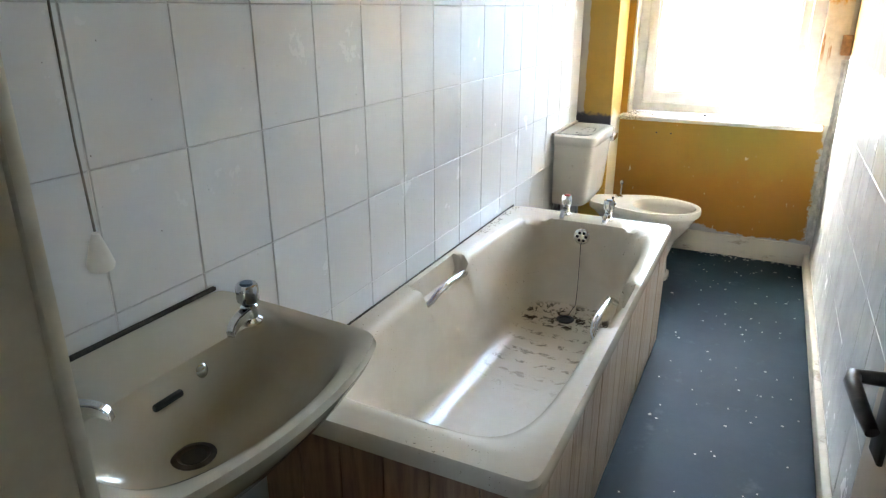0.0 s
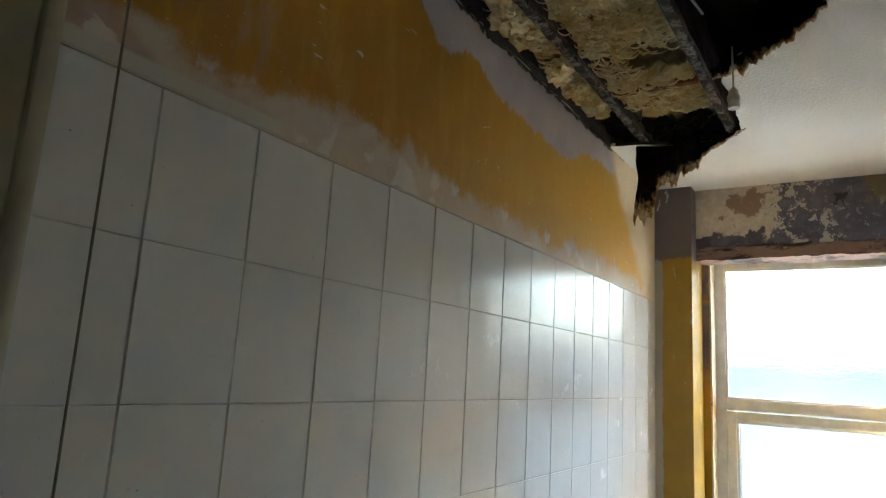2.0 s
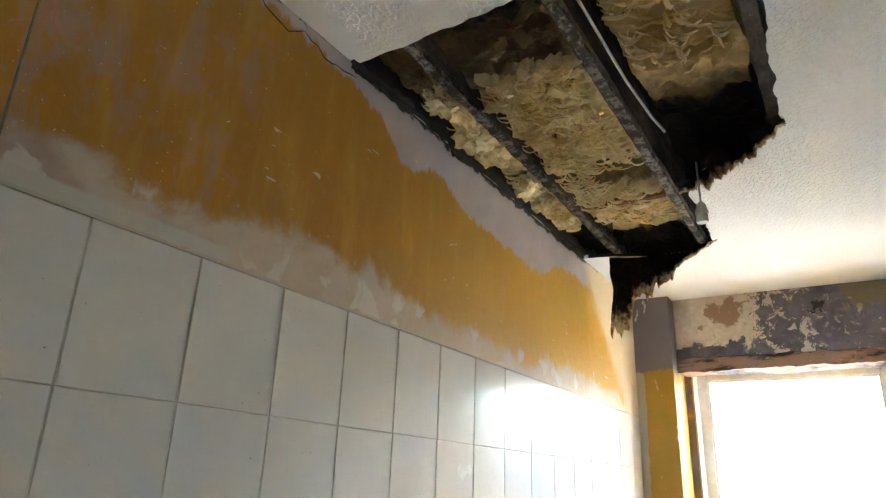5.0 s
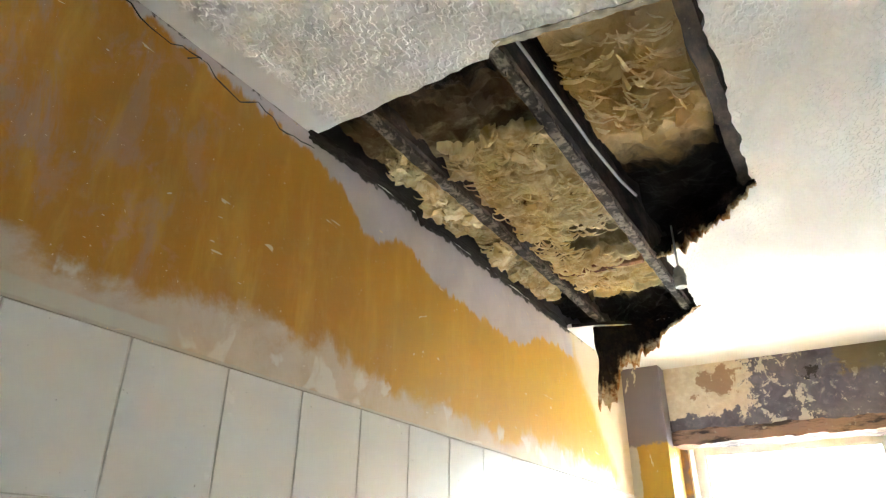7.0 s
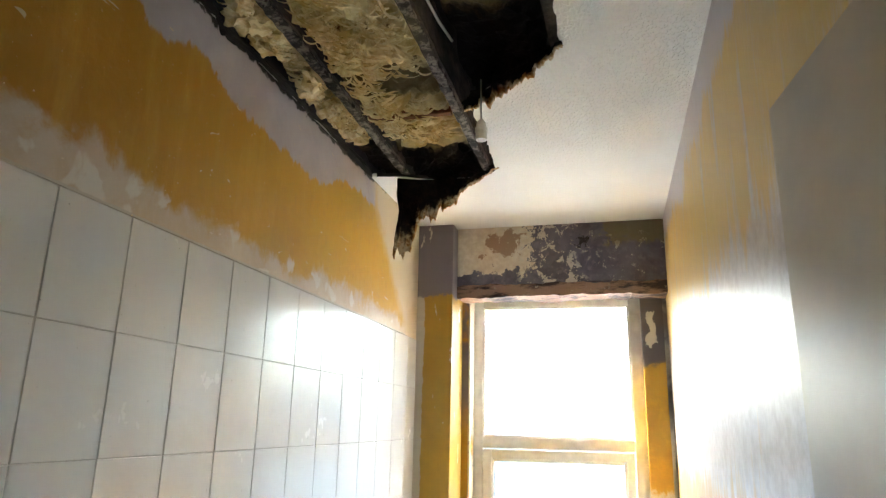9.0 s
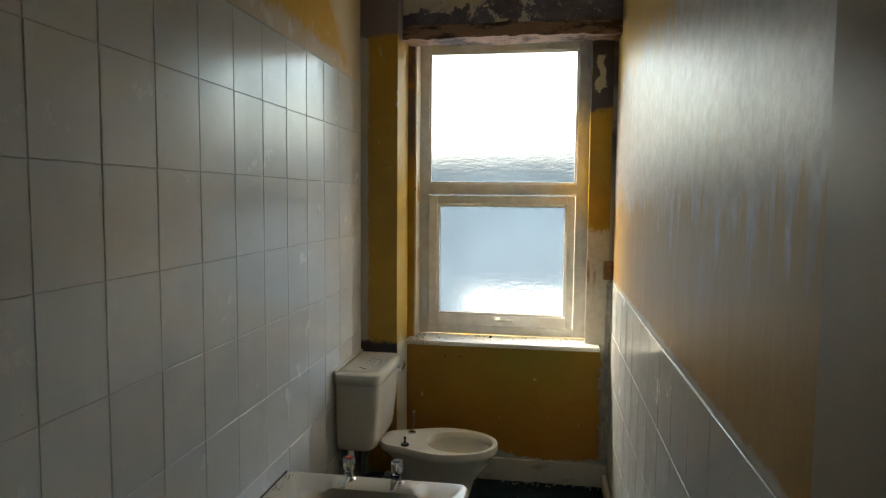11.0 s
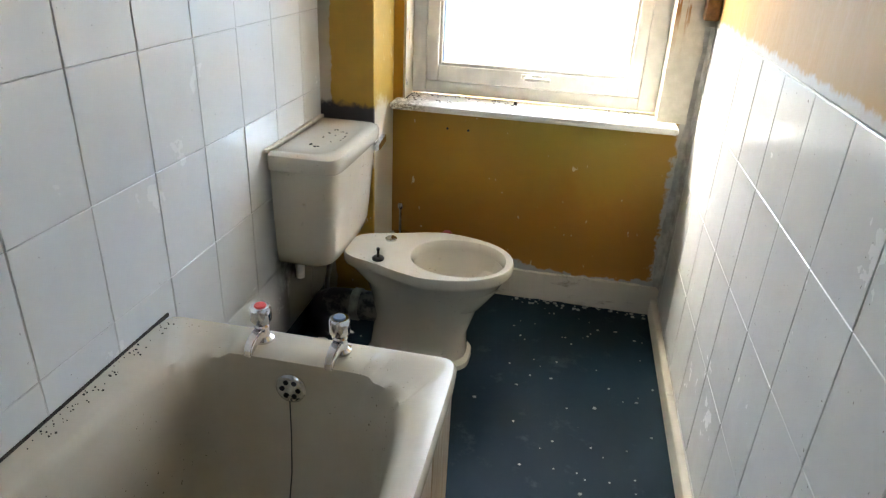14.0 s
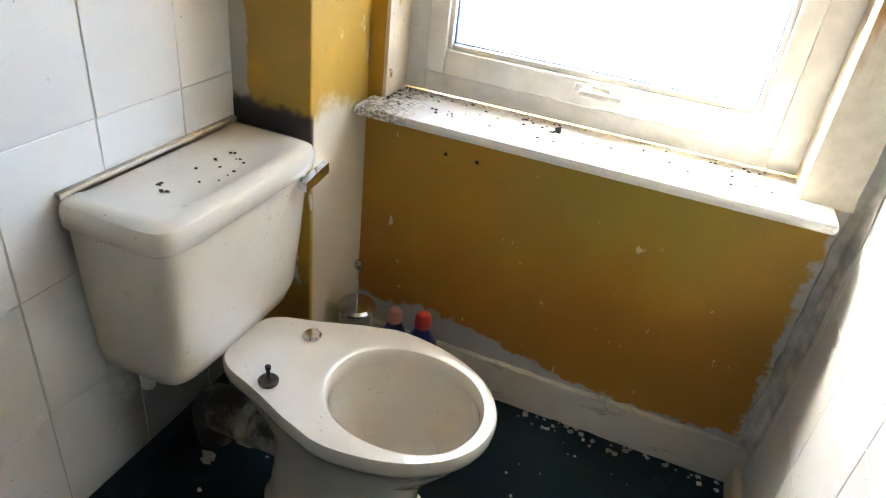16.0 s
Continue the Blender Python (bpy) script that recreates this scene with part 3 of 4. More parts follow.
for (ax, ay), (bx, by) in zip(hole, hole[1:] + hole[:1]):
    n = max(2, int(math.hypot(bx - ax, by - ay) / 0.022))
    for i in range(n):
        k = i / n
        jag.append((max(-1.0015, ax + (bx - ax) * k + (rng.uniform(-0.003, 0.003) if ax > -0.99 else 0) + (0.012 * noise.noise(Vector((bx * 9 + k * 4, by * 7, 1))) if ax > -0.99 else 0)), ay + (by - ay) * k + rng.uniform(-0.004, 0.004)))
for pts in (corner, jag):
    vs = [bm.verts.new((x, y, CEIL)) for x, y in pts]
    for a, b in zip(vs, vs[1:] + vs[:1]):
        bm.edges.new((a, b))
bmesh.ops.triangle_fill(bm, use_beauty=True, edges=bm.edges[:])
r = bmesh.ops.extrude_face_region(bm, geom=bm.faces[:])
bmesh.ops.translate(bm, vec=(0, 0, 0.016), verts=[v for v in r["geom"] if isinstance(v, bmesh.types.BMVert)])
bm.normal_update()
for fc in bm.faces:
    mid_pt = fc.calc_center_median()
    if fc.calc_area() and abs(fc.normal.z) < 0.5 and LW + 0.02 < mid_pt.x < RW - 0.02 and 0.5 < mid_pt.y < 3.6:
        fc.material_index = 1
structure(obj("ceiling", bm, [M_CEIL, M_VOID]), "white textured ceiling with a torn hole")

# door wall, hall behind
structure(obj("wall_door", boxes((LW - 0.12, -0.581, 0.16, SW, -0.05, 3.12), (-0.581, RW, 0.16, SW, 2.125, 3.12)), M_HALL), "plain wall round the doorway")
door_lining = structure(obj("door_lining", boxes((-0.58, -0.549, 0.155, SW + 0.002, FLOOR, 2.095), (-0.58, 0.284, 0.155, SW + 0.002, 2.095, 2.124), bevel=0.003), M_LINING), "cream gloss door lining and architrave")
part("door_stop", boxes((-0.549, -0.535, 0.165, 0.225, FLOOR, 2.095), (-0.535, 0.284, 0.165, 0.225, 2.081, 2.095), bevel=0.003), M_LINING, door_lining)
part("architrave", boxes((-0.625, -0.546, SW + 0.003, SW + 0.018, FLOOR, 2.165), bevel=0.004), M_LINING, door_lining)
part("architrave", boxes((-0.546, 0.27, SW + 0.003, SW + 0.018, 2.092, 2.165), bevel=0.004), M_LINING, door_lining)
# the opening in the back wall is added to let fill light into the hall
structure(obj("hall_walls", boxes((-1.22, -1.1, -1.5, 0.16, -0.05, 3.12), (-1.1, 0.40, -1.5, -1.4, -0.05, 1.5), (-1.1, 0.40, -1.5, -1.4, 2.0, 3.12), (-1.1, -0.55, -1.5, -1.4, 1.5, 2.0), (-0.25, 0.40, -1.5, -1.4, 1.5, 2.0)), M_HALL), "plain plaster hall walls with an unseen opening added for fill light")
structure(obj("hall_ceiling", boxes((-1.1, RW, -1.4, 0.16, 2.78, 2.80)), M_HALL), "plain hall ceiling")

# skirtings
bm = bmesh.new()
box(bm, -0.80, RW - 0.004, 3.937, WW - 0.001, FLOOR, 0.166)
bmesh.ops.subdivide_edges(bm, edges=[e for e in bm.edges if abs(e.verts[0].co.x - e.verts[1].co.x) > 0.5], cuts=70)
for v in bm.verts:
    if v.co.z > 0.1:
        v.co.z += 0.006 * noise.noise(v.co * 25)
        v.co.y += 0.004 * noise.noise(v.co * 30) if v.co.y < 3.945 else 0
    else:
        v.co.z += max(0, 0.012 * noise.noise(v.co * 16))
structure(obj("baseboard_window", bm, M_SKIRT), "chipped cream skirting board below the window")
bm = bmesh.new()
box(bm, 0.254, 0.279, 1.02, 3.935, FLOOR, 0.118, bevel=0.006)
structure(obj("baseboard_right", bm, M_SKIRT), "narrow cream skirting below the tiles")

# ---- window ----
window = structure(empty("window_1", "cream framed window with obscured glass", "window"), "cream framed window with obscured glass, closed")
part("window_frame", boxes((-0.774, -0.716, 4.075, 4.14, 0.818, 2.445), (0.092, 0.155, 4.075, 4.14, 0.818, 2.445), (-0.716, 0.092, 4.075, 4.14, 2.376, 2.445), (-0.716, 0.092, 4.075, 4.14, 0.818, 0.866), (-0.716, 0.092, 4.075, 4.14, 1.600, 1.661), bevel=0.004), M_UPVC, window)
part("glazing_bead", boxes((-0.717, -0.705, 4.082, 4.098, 1.662, 2.375), (0.081, 0.093, 4.082, 4.098, 1.662, 2.375), (-0.705, 0.081, 4.082, 4.098, 2.365, 2.377), (-0.705, 0.081, 4.082, 4.098, 1.660, 1.672), bevel=0.003), M_UPVC, window)
sash = part("sash", boxes((-0.712, -0.664, 4.058, 4.12, 0.870, 1.596), (0.046, 0.089, 4.058, 4.12, 0.870, 1.596), (-0.664, 0.046, 4.058, 4.12, 1.548, 1.596), (-0.664, 0.046, 4.058, 4.12, 0.870, 0.930), bevel=0.006), M_UPVC, window)
part("sash_bead", boxes((-0.665, -0.652, 4.066, 4.086, 0.932, 1.546), (0.034, 0.047, 4.066, 4.086, 0.932, 1.546), (-0.652, 0.034, 4.066, 4.086, 1.534, 1.549), (-0.652, 0.034, 4.066, 4.086, 0.929, 0.944), bevel=0.004), M_UPVC, sash)
part("gasket", boxes((-0.652, 0.034, 4.080, 4.088, 0.944, 0.947), (-0.652, 0.034, 4.080, 4.088, 1.531, 1.534), (-0.652, -0.649, 4.080, 4.088, 0.947, 1.531), (0.031, 0.034, 4.080, 4.088, 0.947, 1.531)), M_BLUEDOT, sash, "grey rubber glazing gasket", False)
bm = boxes((-0.345, -0.265, 4.050, 4.064, 0.902, 0.922), bevel=0.004)
box(bm, -0.325, -0.305, 4.025, 4.052, 0.904, 0.920, bevel=0.003)
box(bm, -0.33, -0.235, 4.018, 4.03, 0.903, 0.917, bevel=0.004)
part("window_handle", bm, M_PLASTIC, sash, "white plastic catch")
for z0, z1, x0, x1, y in ((1.664, 2.40, -0.73, 0.108, 4.105), (0.932, 1.562, -0.675, 0.053, 4.09)):
    pane = part("pane", boxes((x0, x1, y, y + 0.006, z0, z1)), M_GLASS, window, "obscured glass pane", False)
    pane.visible_shadow = False
sill = part("window_sill", boxes((-0.803, 0.224, 3.866, 4.082, 0.791, 0.817), bevel=0.010), M_SILL, window, "white window sill with black dirt")

# outside
structure(obj("ground", boxes((-300, 300, -300, 400, -3.2, -3.0)), M_GROUND), "dull ground outside the window")
house = empty("house", "blue grey rendered house behind the window", "house")
part("wall", boxes((-9, 8, 14, 20, -3, 2.3)), M_BRICK, house, "", False)
part("roof", loft([[(-9.3, 13.7, 2.3), (8.3, 13.7, 2.3)], [(-9.3, 14.2, 2.75), (8.3, 14.2, 2.75)], [(-9.3, 20, 2.6), (8.3, 20, 2.6)], [(-9.3, 20, 2.3), (8.3, 20, 2.3)]], close=False), M_ROOF, house, "dark slate roof", False)
part("bay", boxes((-1.6, 1.9, 12.6, 13.99, -3, -0.4)), M_WHITE, house, "white rendered bay", False)

# ---- bath ----
BX, BY, BZ = -0.655, 1.843, 0.563
bath = empty("bath", "cream enamelled bath with grab handles, dirty inside", "bath")


def bath_ring(x0, x1, y0, y1, z, n, dz=0.0):
    return [(x, y, z + dz * (y - y0) / (y1 - y0)) for x, y, _ in ring((x0 + x1) / 2, (y0 + y1) / 2, 0, (x1 - x0) / 2, (y1 - y0) / 2, n, 320, 0.7)]


rows = [bath_ring(-0.985, -0.330, 1.005, 2.690, 0.515, 40), bath_ring(-0.994, -0.316, 0.990, 2.702, 0.518, 40), bath_ring(-0.995, -0.313, 0.987, 2.705, 0.552, 40), bath_ring(-0.992, -0.319, 0.993, 2.699, BZ, 36)]
inner = [(-0.975, -0.334, 1.01, 2.688, BZ, 20), (-0.952, -0.350, 1.05, 2.655, BZ - 0.001, 10), (-0.935, -0.361, 1.075, 2.628, BZ - 0.003, 7), (-0.925, -0.370, 1.09, 2.612, BZ - 0.010, 6), (-0.916, -0.378, 1.105, 2.604, BZ - 0.030, 5.5), (-0.902, -0.393, 1.16, 2.594, 0.44, 5), (-0.886, -0.410, 1.27, 2.575, 0.32, 4.8), (-0.868, -0.430, 1.37, 2.550, 0.245, 4.5), (-0.835, -0.462, 1.44, 2.505, 0.205, 4.2), (-0.78, -0.52, 1.54, 2.42, 0.190, 4), (-0.72, -0.58, 1.8, 2.2, 0.184, 3)]
rows += [bath_ring(*r) for r in inner]


def smooth01(a, b, v):
    k = min(1, max(0, (v - a) / (b - a)))
    return k * k * (3 - 2 * k)


shaped = []
for r in rows:
    out = []
    for x, y, z in r:
        if z > 0.48:
            inside = min(x + 0.995, -0.313 - x)
            dip = smooth01(1.69, 1.72, y) * smooth01(2.03, 2.0, y) * smooth01(0.018, 0.035, inside)
            z -= 0.068 * dip * (1 if z > 0.545 else 0.75)
            if dip:
                x += math.copysign(0.012 * dip, BX - x) * -1
            dish = smooth01(2.55, 2.57, y) * smooth01(2.685, 2.67, y) * (smooth01(-0.93, -0.92, x) * smooth01(-0.80, -0.815, x) + smooth01(-0.49, -0.475, x) * smooth01(-0.365, -0.375, x))
            z -= 0.012 * dish
        out.append((x, y, z))
    shaped.append(out)
part("tub", loft(shaped, cap1=True), M_BATH, bath)
part("waste", turned([(0.0, 0.0), (0.034, 0.0), (0.036, 0.004), (0.026, 0.005), (0.022, 0.001), (0, 0.001)], pose(-0.655, 2.42, 0.193)), M_DARK, bath, "rusty dark waste hole")
ovm = pose(-0.655, 2.600, 0.497, 86, 0, 0)
ov = part("overflow", turned([(0, 0), (0.033, 0), (0.034, 0.004), (0.028, 0.008), (0.0, 0.008)], ovm), M_CHROME, bath, "chrome overflow rose")
bm = bmesh.new()
for k in range(6):
    a = k * math.pi / 3
    turned([(0, 0), (0.006, 0), (0.006, 0.0015), (0, 0.0015)], ovm @ pose(0.018 * math.cos(a), 0.018 * math.sin(a), 0.0075), 10, bm)
part("slots", bm, M_DARK, ov, "dark drain slots")
part("chain", tube([(-0.655, 2.588, 0.47), (-0.652, 2.578, 0.38), (-0.648, 2.560, 0.30), (-0.640, 2.515, 0.225), (-0.65, 2.44, 0.205)], 0.0016, 6), M_STEEL, bath, "thin tarnished plug chain")
for x, s in ((-0.912, 1), (-0.394, -1)):
    pts = [(x - s * 0.010, 1.715, 0.497), (x + s * 0.002, 1.735, 0.512), (x + s * 0.006, 1.765, 0.526), (x + s * 0.006, 1.86, 0.530), (x + s * 0.006, 1.955, 0.526), (x + s * 0.002, 1.985, 0.512), (x - s * 0.010, 2.0, 0.497)]
    part("grab_handle", tube(pts, [0.009, 0.010, 0.011, 0.011, 0.011, 0.010, 0.009], 12), M_CHROME, bath, "chrome grab handle")
part("sealant", boxes((-1.0, -0.9958, 0.99, 2.705, 0.555, 0.5645), bevel=0.001), M_DIRT, bath, "black mouldy sealant line")
# end panel
for k in range(6):
    x = -0.985 + k * 0.11
    part("end_board", boxes((x, x + 0.107, 1.004, 1.014, FLOOR + 0.002, 0.516), bevel=0.002), M_PLANK2, bath, "dark brown wooden end board")


def pillar_tap(at, turn, cap, label, size=1.0):
    tap = empty("tap", label, "tap", "pillar taps")
    tap.matrix_world = pose(*at, 0, 0, turn) @ Matrix.Scale(size, 4)
    part("body", turned([(0, 0), (0.024, 0), (0.025, 0.006), (0.017, 0.012), (0.015, 0.03), (0.017, 0.036), (0.012, 0.042), (0, 0.043)]), M_CHROME, tap)
    bm = loft([[Vector((dx, y, z + dz)) for dx, dz in ((-w, -h), (w, -h), (w * 0.8, h), (-w * 0.8, h))] for y, z, w, h in ((-0.012, 0.022, 0.014, 0.011), (0.02, 0.026, 0.013, 0.010), (0.048, 0.023, 0.012, 0.009), (0.066, 0.014, 0.011, 0.008), (0.072, 0.004, 0.010, 0.006))], True, True, True)
    bmesh.ops.bevel(bm, geom=bm.edges[:], offset=0.0025, segments=2, affect="EDGES")
    part("spout", bm, M_CHROME, tap)
    head = part("head", turned([(0, 0.043), (0.018, 0.043), (0.0225, 0.05), (0.0225, 0.078), (0.0195, 0.084), (0, 0.084)], count=12), M_CHROME, tap)
    part("cap", turned([(0, 0.0842), (0.0135, 0.0842), (0.012, 0.087), (0, 0.0875)]), cap, head, "coloured hot or cold disc")
    return tap


pillar_tap((-0.745, 2.664, BZ), 180, M_RED, "chrome bath tap with a red disc")
pillar_tap((-0.568, 2.664, BZ), 180, M_BLUEDOT, "chrome bath tap with a blue disc")

# ---- basin ----
basin = empty("washbasin", "cream ceramic washbasin fixed to the tiles, browner towards the bottom", "washbasin")
CY, TOP = 0.665, 0.848


def basin_ring(x0, x1, half, z, n, bulge=0.0, cx=0.0):
    out = []
    for x, y, _ in ring((x0 + x1) / 2, CY, 0, (x1 - x0) / 2, half, n, 112):
        u = (x - x0) / (x1 - x0)
        y = CY + (y - CY) * (1 - 0.10 * u)
        x += bulge * u * (1 - ((y - CY) / half) ** 2)
        out.append((x, y, z))
    return out


rows = [basin_ring(-0.93, -0.76, 0.10, 0.68, 3), basin_ring(-0.985, -0.67, 0.20, 0.72, 4, 0.03), basin_ring(-0.994, -0.625, 0.258, 0.783, 8, 0.04), basin_ring(-0.996, -0.610, 0.274, 0.818, 14, 0.05), basin_ring(-0.996, -0.603, 0.277, 0.840, 16, 0.055), basin_ring(-0.990, -0.607, 0.273, TOP + 0.003, 16, 0.055), basin_ring(-0.975, -0.620, 0.258, TOP + 0.001, 12, 0.055), basin_ring(-0.890, -0.630, 0.245, TOP - 0.002, 8, 0.055), basin_ring(-0.842, -0.637, 0.236, TOP - 0.010, 5.5, 0.053), basin_ring(-0.830, -0.645, 0.226, TOP - 0.03, 4.4, 0.05), basin_ring(-0.824, -0.665, 0.205, TOP - 0.065, 3.6, 0.045), basin_ring(-0.815, -0.695, 0.165, TOP - 0.100, 3, 0.03), basin_ring(-0.803, -0.73, 0.10, TOP - 0.122, 2.4, 0.02), basin_ring(-0.79, -0.74, 0.03, TOP - 0.128, 2, 0)]
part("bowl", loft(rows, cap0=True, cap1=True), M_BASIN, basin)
part("waste", turned([(0, 0), (0.033, 0), (0.035, 0.003), (0.026, 0.005), (0.021, 0.001), (0, 0.0005)], pose(-0.770, CY - 0.03, TOP - 0.126)), M_STEEL, basin, "dark metal waste")
part("plug_hole", turned([(0, 0), (0.02, 0), (0.02, 0.001), (0, 0.001)], pose(-0.770, CY - 0.03, TOP - 0.1252)), M_DARK, basin)
part("overflow_slot", boxes((-0.836, -0.820, CY - 0.045, CY + 0.012, TOP - 0.052, TOP - 0.040), bevel=0.004), M_DARK, basin, "dark overflow slot")
part("chain_stay", turned([(0, 0), (0.011, 0), (0.012, 0.004), (0.006, 0.008), (0, 0.009)], pose(-0.831, CY + 0.06, TOP - 0.034, 0, 75, 0)), M_CHROME, basin, "chrome chain stay")
part("sealant", boxes((-0.998, -0.988, CY - 0.265, CY + 0.265, TOP + 0.002, TOP + 0.010), bevel=0.002), M_DIRT, basin, "blackened sealant line")
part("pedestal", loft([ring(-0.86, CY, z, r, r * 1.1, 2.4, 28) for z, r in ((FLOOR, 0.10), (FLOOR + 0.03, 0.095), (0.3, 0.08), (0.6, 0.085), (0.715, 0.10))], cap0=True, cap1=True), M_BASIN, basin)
pillar_tap((-0.832, CY + 0.188, TOP), -170, M_BLUEDOT, "worn chrome basin tap, cold", 0.9)
pillar_tap((-0.850, CY - 0.165, TOP), -60, M_RED, "worn chrome basin tap, hot", 0.9)

# pull cord on the tiles
cord = empty("pull_cord", "white light pull cord with a cone end", "pull cord")
part("string", tube([(-0.560, 0.395, CEIL + 0.002), (-0.560, 0.395, 2.0), (-0.559, 0.396, 1.5), (-0.560, 0.395, 1.28), (-0.558, 0.396, 1.198)], 0.0011, 6), M_CORD, cord)
part("pull", turned([(0.0, 0.0), (0.011, 0.0), (0.012, 0.004), (0.008, 0.019), (0.0045, 0.031), (0.003, 0.035), (0, 0.035)], pose(-0.558, 0.396, 1.166, 6, 8, 0)), M_PLASTIC, cord, "white plastic cone pull")

# ---- toilet ----
toilet = empty("toilet", "cream ceramic toilet without seat, grubby", "toilet")
TY = 3.452


def cist_ring(z, x1, half, n, x0=-0.985, cy=3.462):
    return [(max(x, x0), y, z) for x, y, _ in ring((x0 - 0.08 + x1) / 2, cy, z, (x1 - x0 + 0.08) / 2, half, n, 96)]


tank = part("cistern", loft([cist_ring(0.416, -0.845, 0.160, 5, -0.985, 3.455), cist_ring(0.422, -0.825, 0.182, 6, cy=3.455), cist_ring(0.436, -0.812, 0.194, 7, cy=3.455), cist_ring(0.47, -0.804, 0.201, 8, cy=3.456), cist_ring(0.60, -0.795, 0.212, 9, cy=3.459), cist_ring(0.742, -0.787, 0.219, 10)], cap0=True, cap1=True), M_CERAMIC, toilet)
part("lid", loft([cist_ring(0.738, -0.789, 0.217, 10), cist_ring(0.739, -0.779, 0.227, 9), cist_ring(0.743, -0.776, 0.230, 9), cist_ring(0.772, -0.774, 0.231, 9), cist_ring(0.783, -0.778, 0.227, 9), cist_ring(0.789, -0.788, 0.217, 8), cist_ring(0.7905, -0.800, 0.204, 7), cist_ring(0.7895, -0.812, 0.190, 4.5), cist_ring(0.7855, -0.822, 0.180, 4), cist_ring(0.785, -0.86, 0.12, 3)], cap0=True, cap1=True), M_CERAMIC, tank, "cistern lid with dirt flecks")
bm = turned([(0, 0), (0.014, 0), (0.014, 0.008), (0.008, 0.012), (0, 0.012)], pose(-0.786, 3.625, 0.72, 0, 90, 0))
loft([[Vector((x, y, z)) for x, z in ((-0.775 - w, 0.72 + d - h), (-0.765 + w * 0, 0.72 + d - h), (-0.765, 0.72 + d + h), (-0.775 - w, 0.72 + d + h))] for y, d, w, h in ((3.612, 0, 0.006, 0.010), (3.66, 0.006, 0.006, 0.013), (3.70, 0.012, 0.004, 0.012))], True, True, True, bm)
part("flush_lever", bm, M_CHROME, tank, "chrome flush lever")


def pan_outline(f, z, count=72, grow=0.0):
    """Plan of the pan's rim: a neck at the cistern, an egg towards the tip."""
    out = []
    for i in range(count):
        a = 2 * math.pi * i / count
        ca, sa = math.cos(a), math.sin(a)
        x = -0.55 + (0.285 if ca > 0 else 0.275) * math.copysign(abs(ca) ** (0.9 if ca > 0 else 0.55), ca)
        u = (x + 0.825) / 0.56
        w = (0.118 + 0.062 * smooth01(0.12, 0.55, u)) * (1.0 if ca < 0 else 1.0)
        y = w * math.copysign(abs(sa) ** (0.55 if ca < 0 else 0.95), sa)
        out.append((-0.50 + (x + 0.50) * f, TY + y * f, z))
    return out


def egg(cx, rx, ry, z, count=72):
    return ring(cx, TY, z, rx, ry, 2.15, count)


outer = [ring(-0.565, TY, FLOOR + 0.001, 0.180, 0.105, 3.5, 72), ring(-0.565, TY, FLOOR + 0.018, 0.178, 0.103, 3.5, 72), ring(-0.568, TY, 0.075, 0.168, 0.095, 3, 72), ring(-0.565, TY, 0.16, 0.162, 0.088, 2.8, 72), ring(-0.55, TY, 0.26, 0.18, 0.10, 2.5, 72), ring(-0.535, TY, 0.33, 0.215, 0.130, 2.4, 72), pan_outline(0.93, 0.385), pan_outline(0.985, 0.395), pan_outline(1.0, 0.405), pan_outline(1.0, 0.424), pan_outline(0.985, 0.431)]
outer += [egg(-0.445, 0.166, 0.146, 0.4315), egg(-0.447, 0.156, 0.134, 0.429), egg(-0.447, 0.150, 0.127, 0.420), egg(-0.446, 0.148, 0.125, 0.398), egg(-0.445, 0.151, 0.128, 0.390), egg(-0.445, 0.138, 0.118, 0.34), egg(-0.46, 0.105, 0.09, 0.27), egg(-0.49, 0.07, 0.06, 0.22), egg(-0.50, 0.04, 0.035, 0.20)]
part("pan", loft(outer, cap1=True), M_CERAMIC, toilet)
for y, pin in ((3.518, 0), (3.362, 1)):
    bm = turned([(0, 0), (0.019, 0), (0.020, 0.006), (0.016, 0.010), (0, 0.011)], pose(-0.692, y, 0.431))
    if pin:
        turned([(0, 0.008), (0.0045, 0.008), (0.004, 0.03), (0.006, 0.034), (0.006, 0.04), (0, 0.043)], pose(-0.692, y, 0.431), 12, bm)
    part("hinge_boss", bm, M_STEEL if pin else M_CHROME, toilet, "tarnished metal seat hinge boss")
for x, y in ((-0.50, TY - 0.097), (-0.62, TY - 0.098)):
    part("floor_screw", turned([(0, 0), (0.007, 0), (0.006, 0.005), (0, 0.006)], pose(x, y, 0.066, 60, 0, 0), 10), M_DARK, toilet, "rusty floor screw")
part("soil_pipe", tube([(-0.70, TY - 0.01, 0.205), (-0.76, TY - 0.01, 0.205), (-0.82, TY - 0.010, 0.205), (-0.87, TY - 0.008, 0.200), (-0.91, TY + 0.01, 0.18), (-0.935, TY + 0.03, 0.14), (-0.945, TY + 0.04, 0.09), (-0.945, TY + 0.04, FLOOR)], 0.051, 24), M_SOILPIPE, toilet, "dark plastic soil pipe bend, darker towards the wall")
part("pipe_collar", tube([(-0.775, TY - 0.01, 0.205), (-0.778, TY - 0.01, 0.205), (-0.802, TY - 0.010, 0.205), (-0.806, TY - 0.010, 0.205)], [0.052, 0.057, 0.057, 0.052], 24), M_GREYPIPE, toilet, "grubby white pipe collar")
part("inlet", tube([(-0.935, 3.305, 0.425), (-0.935, 3.305, 0.36)], [0.016, 0.013], 16), M_PLASTIC, toilet, "white plastic inlet stub")
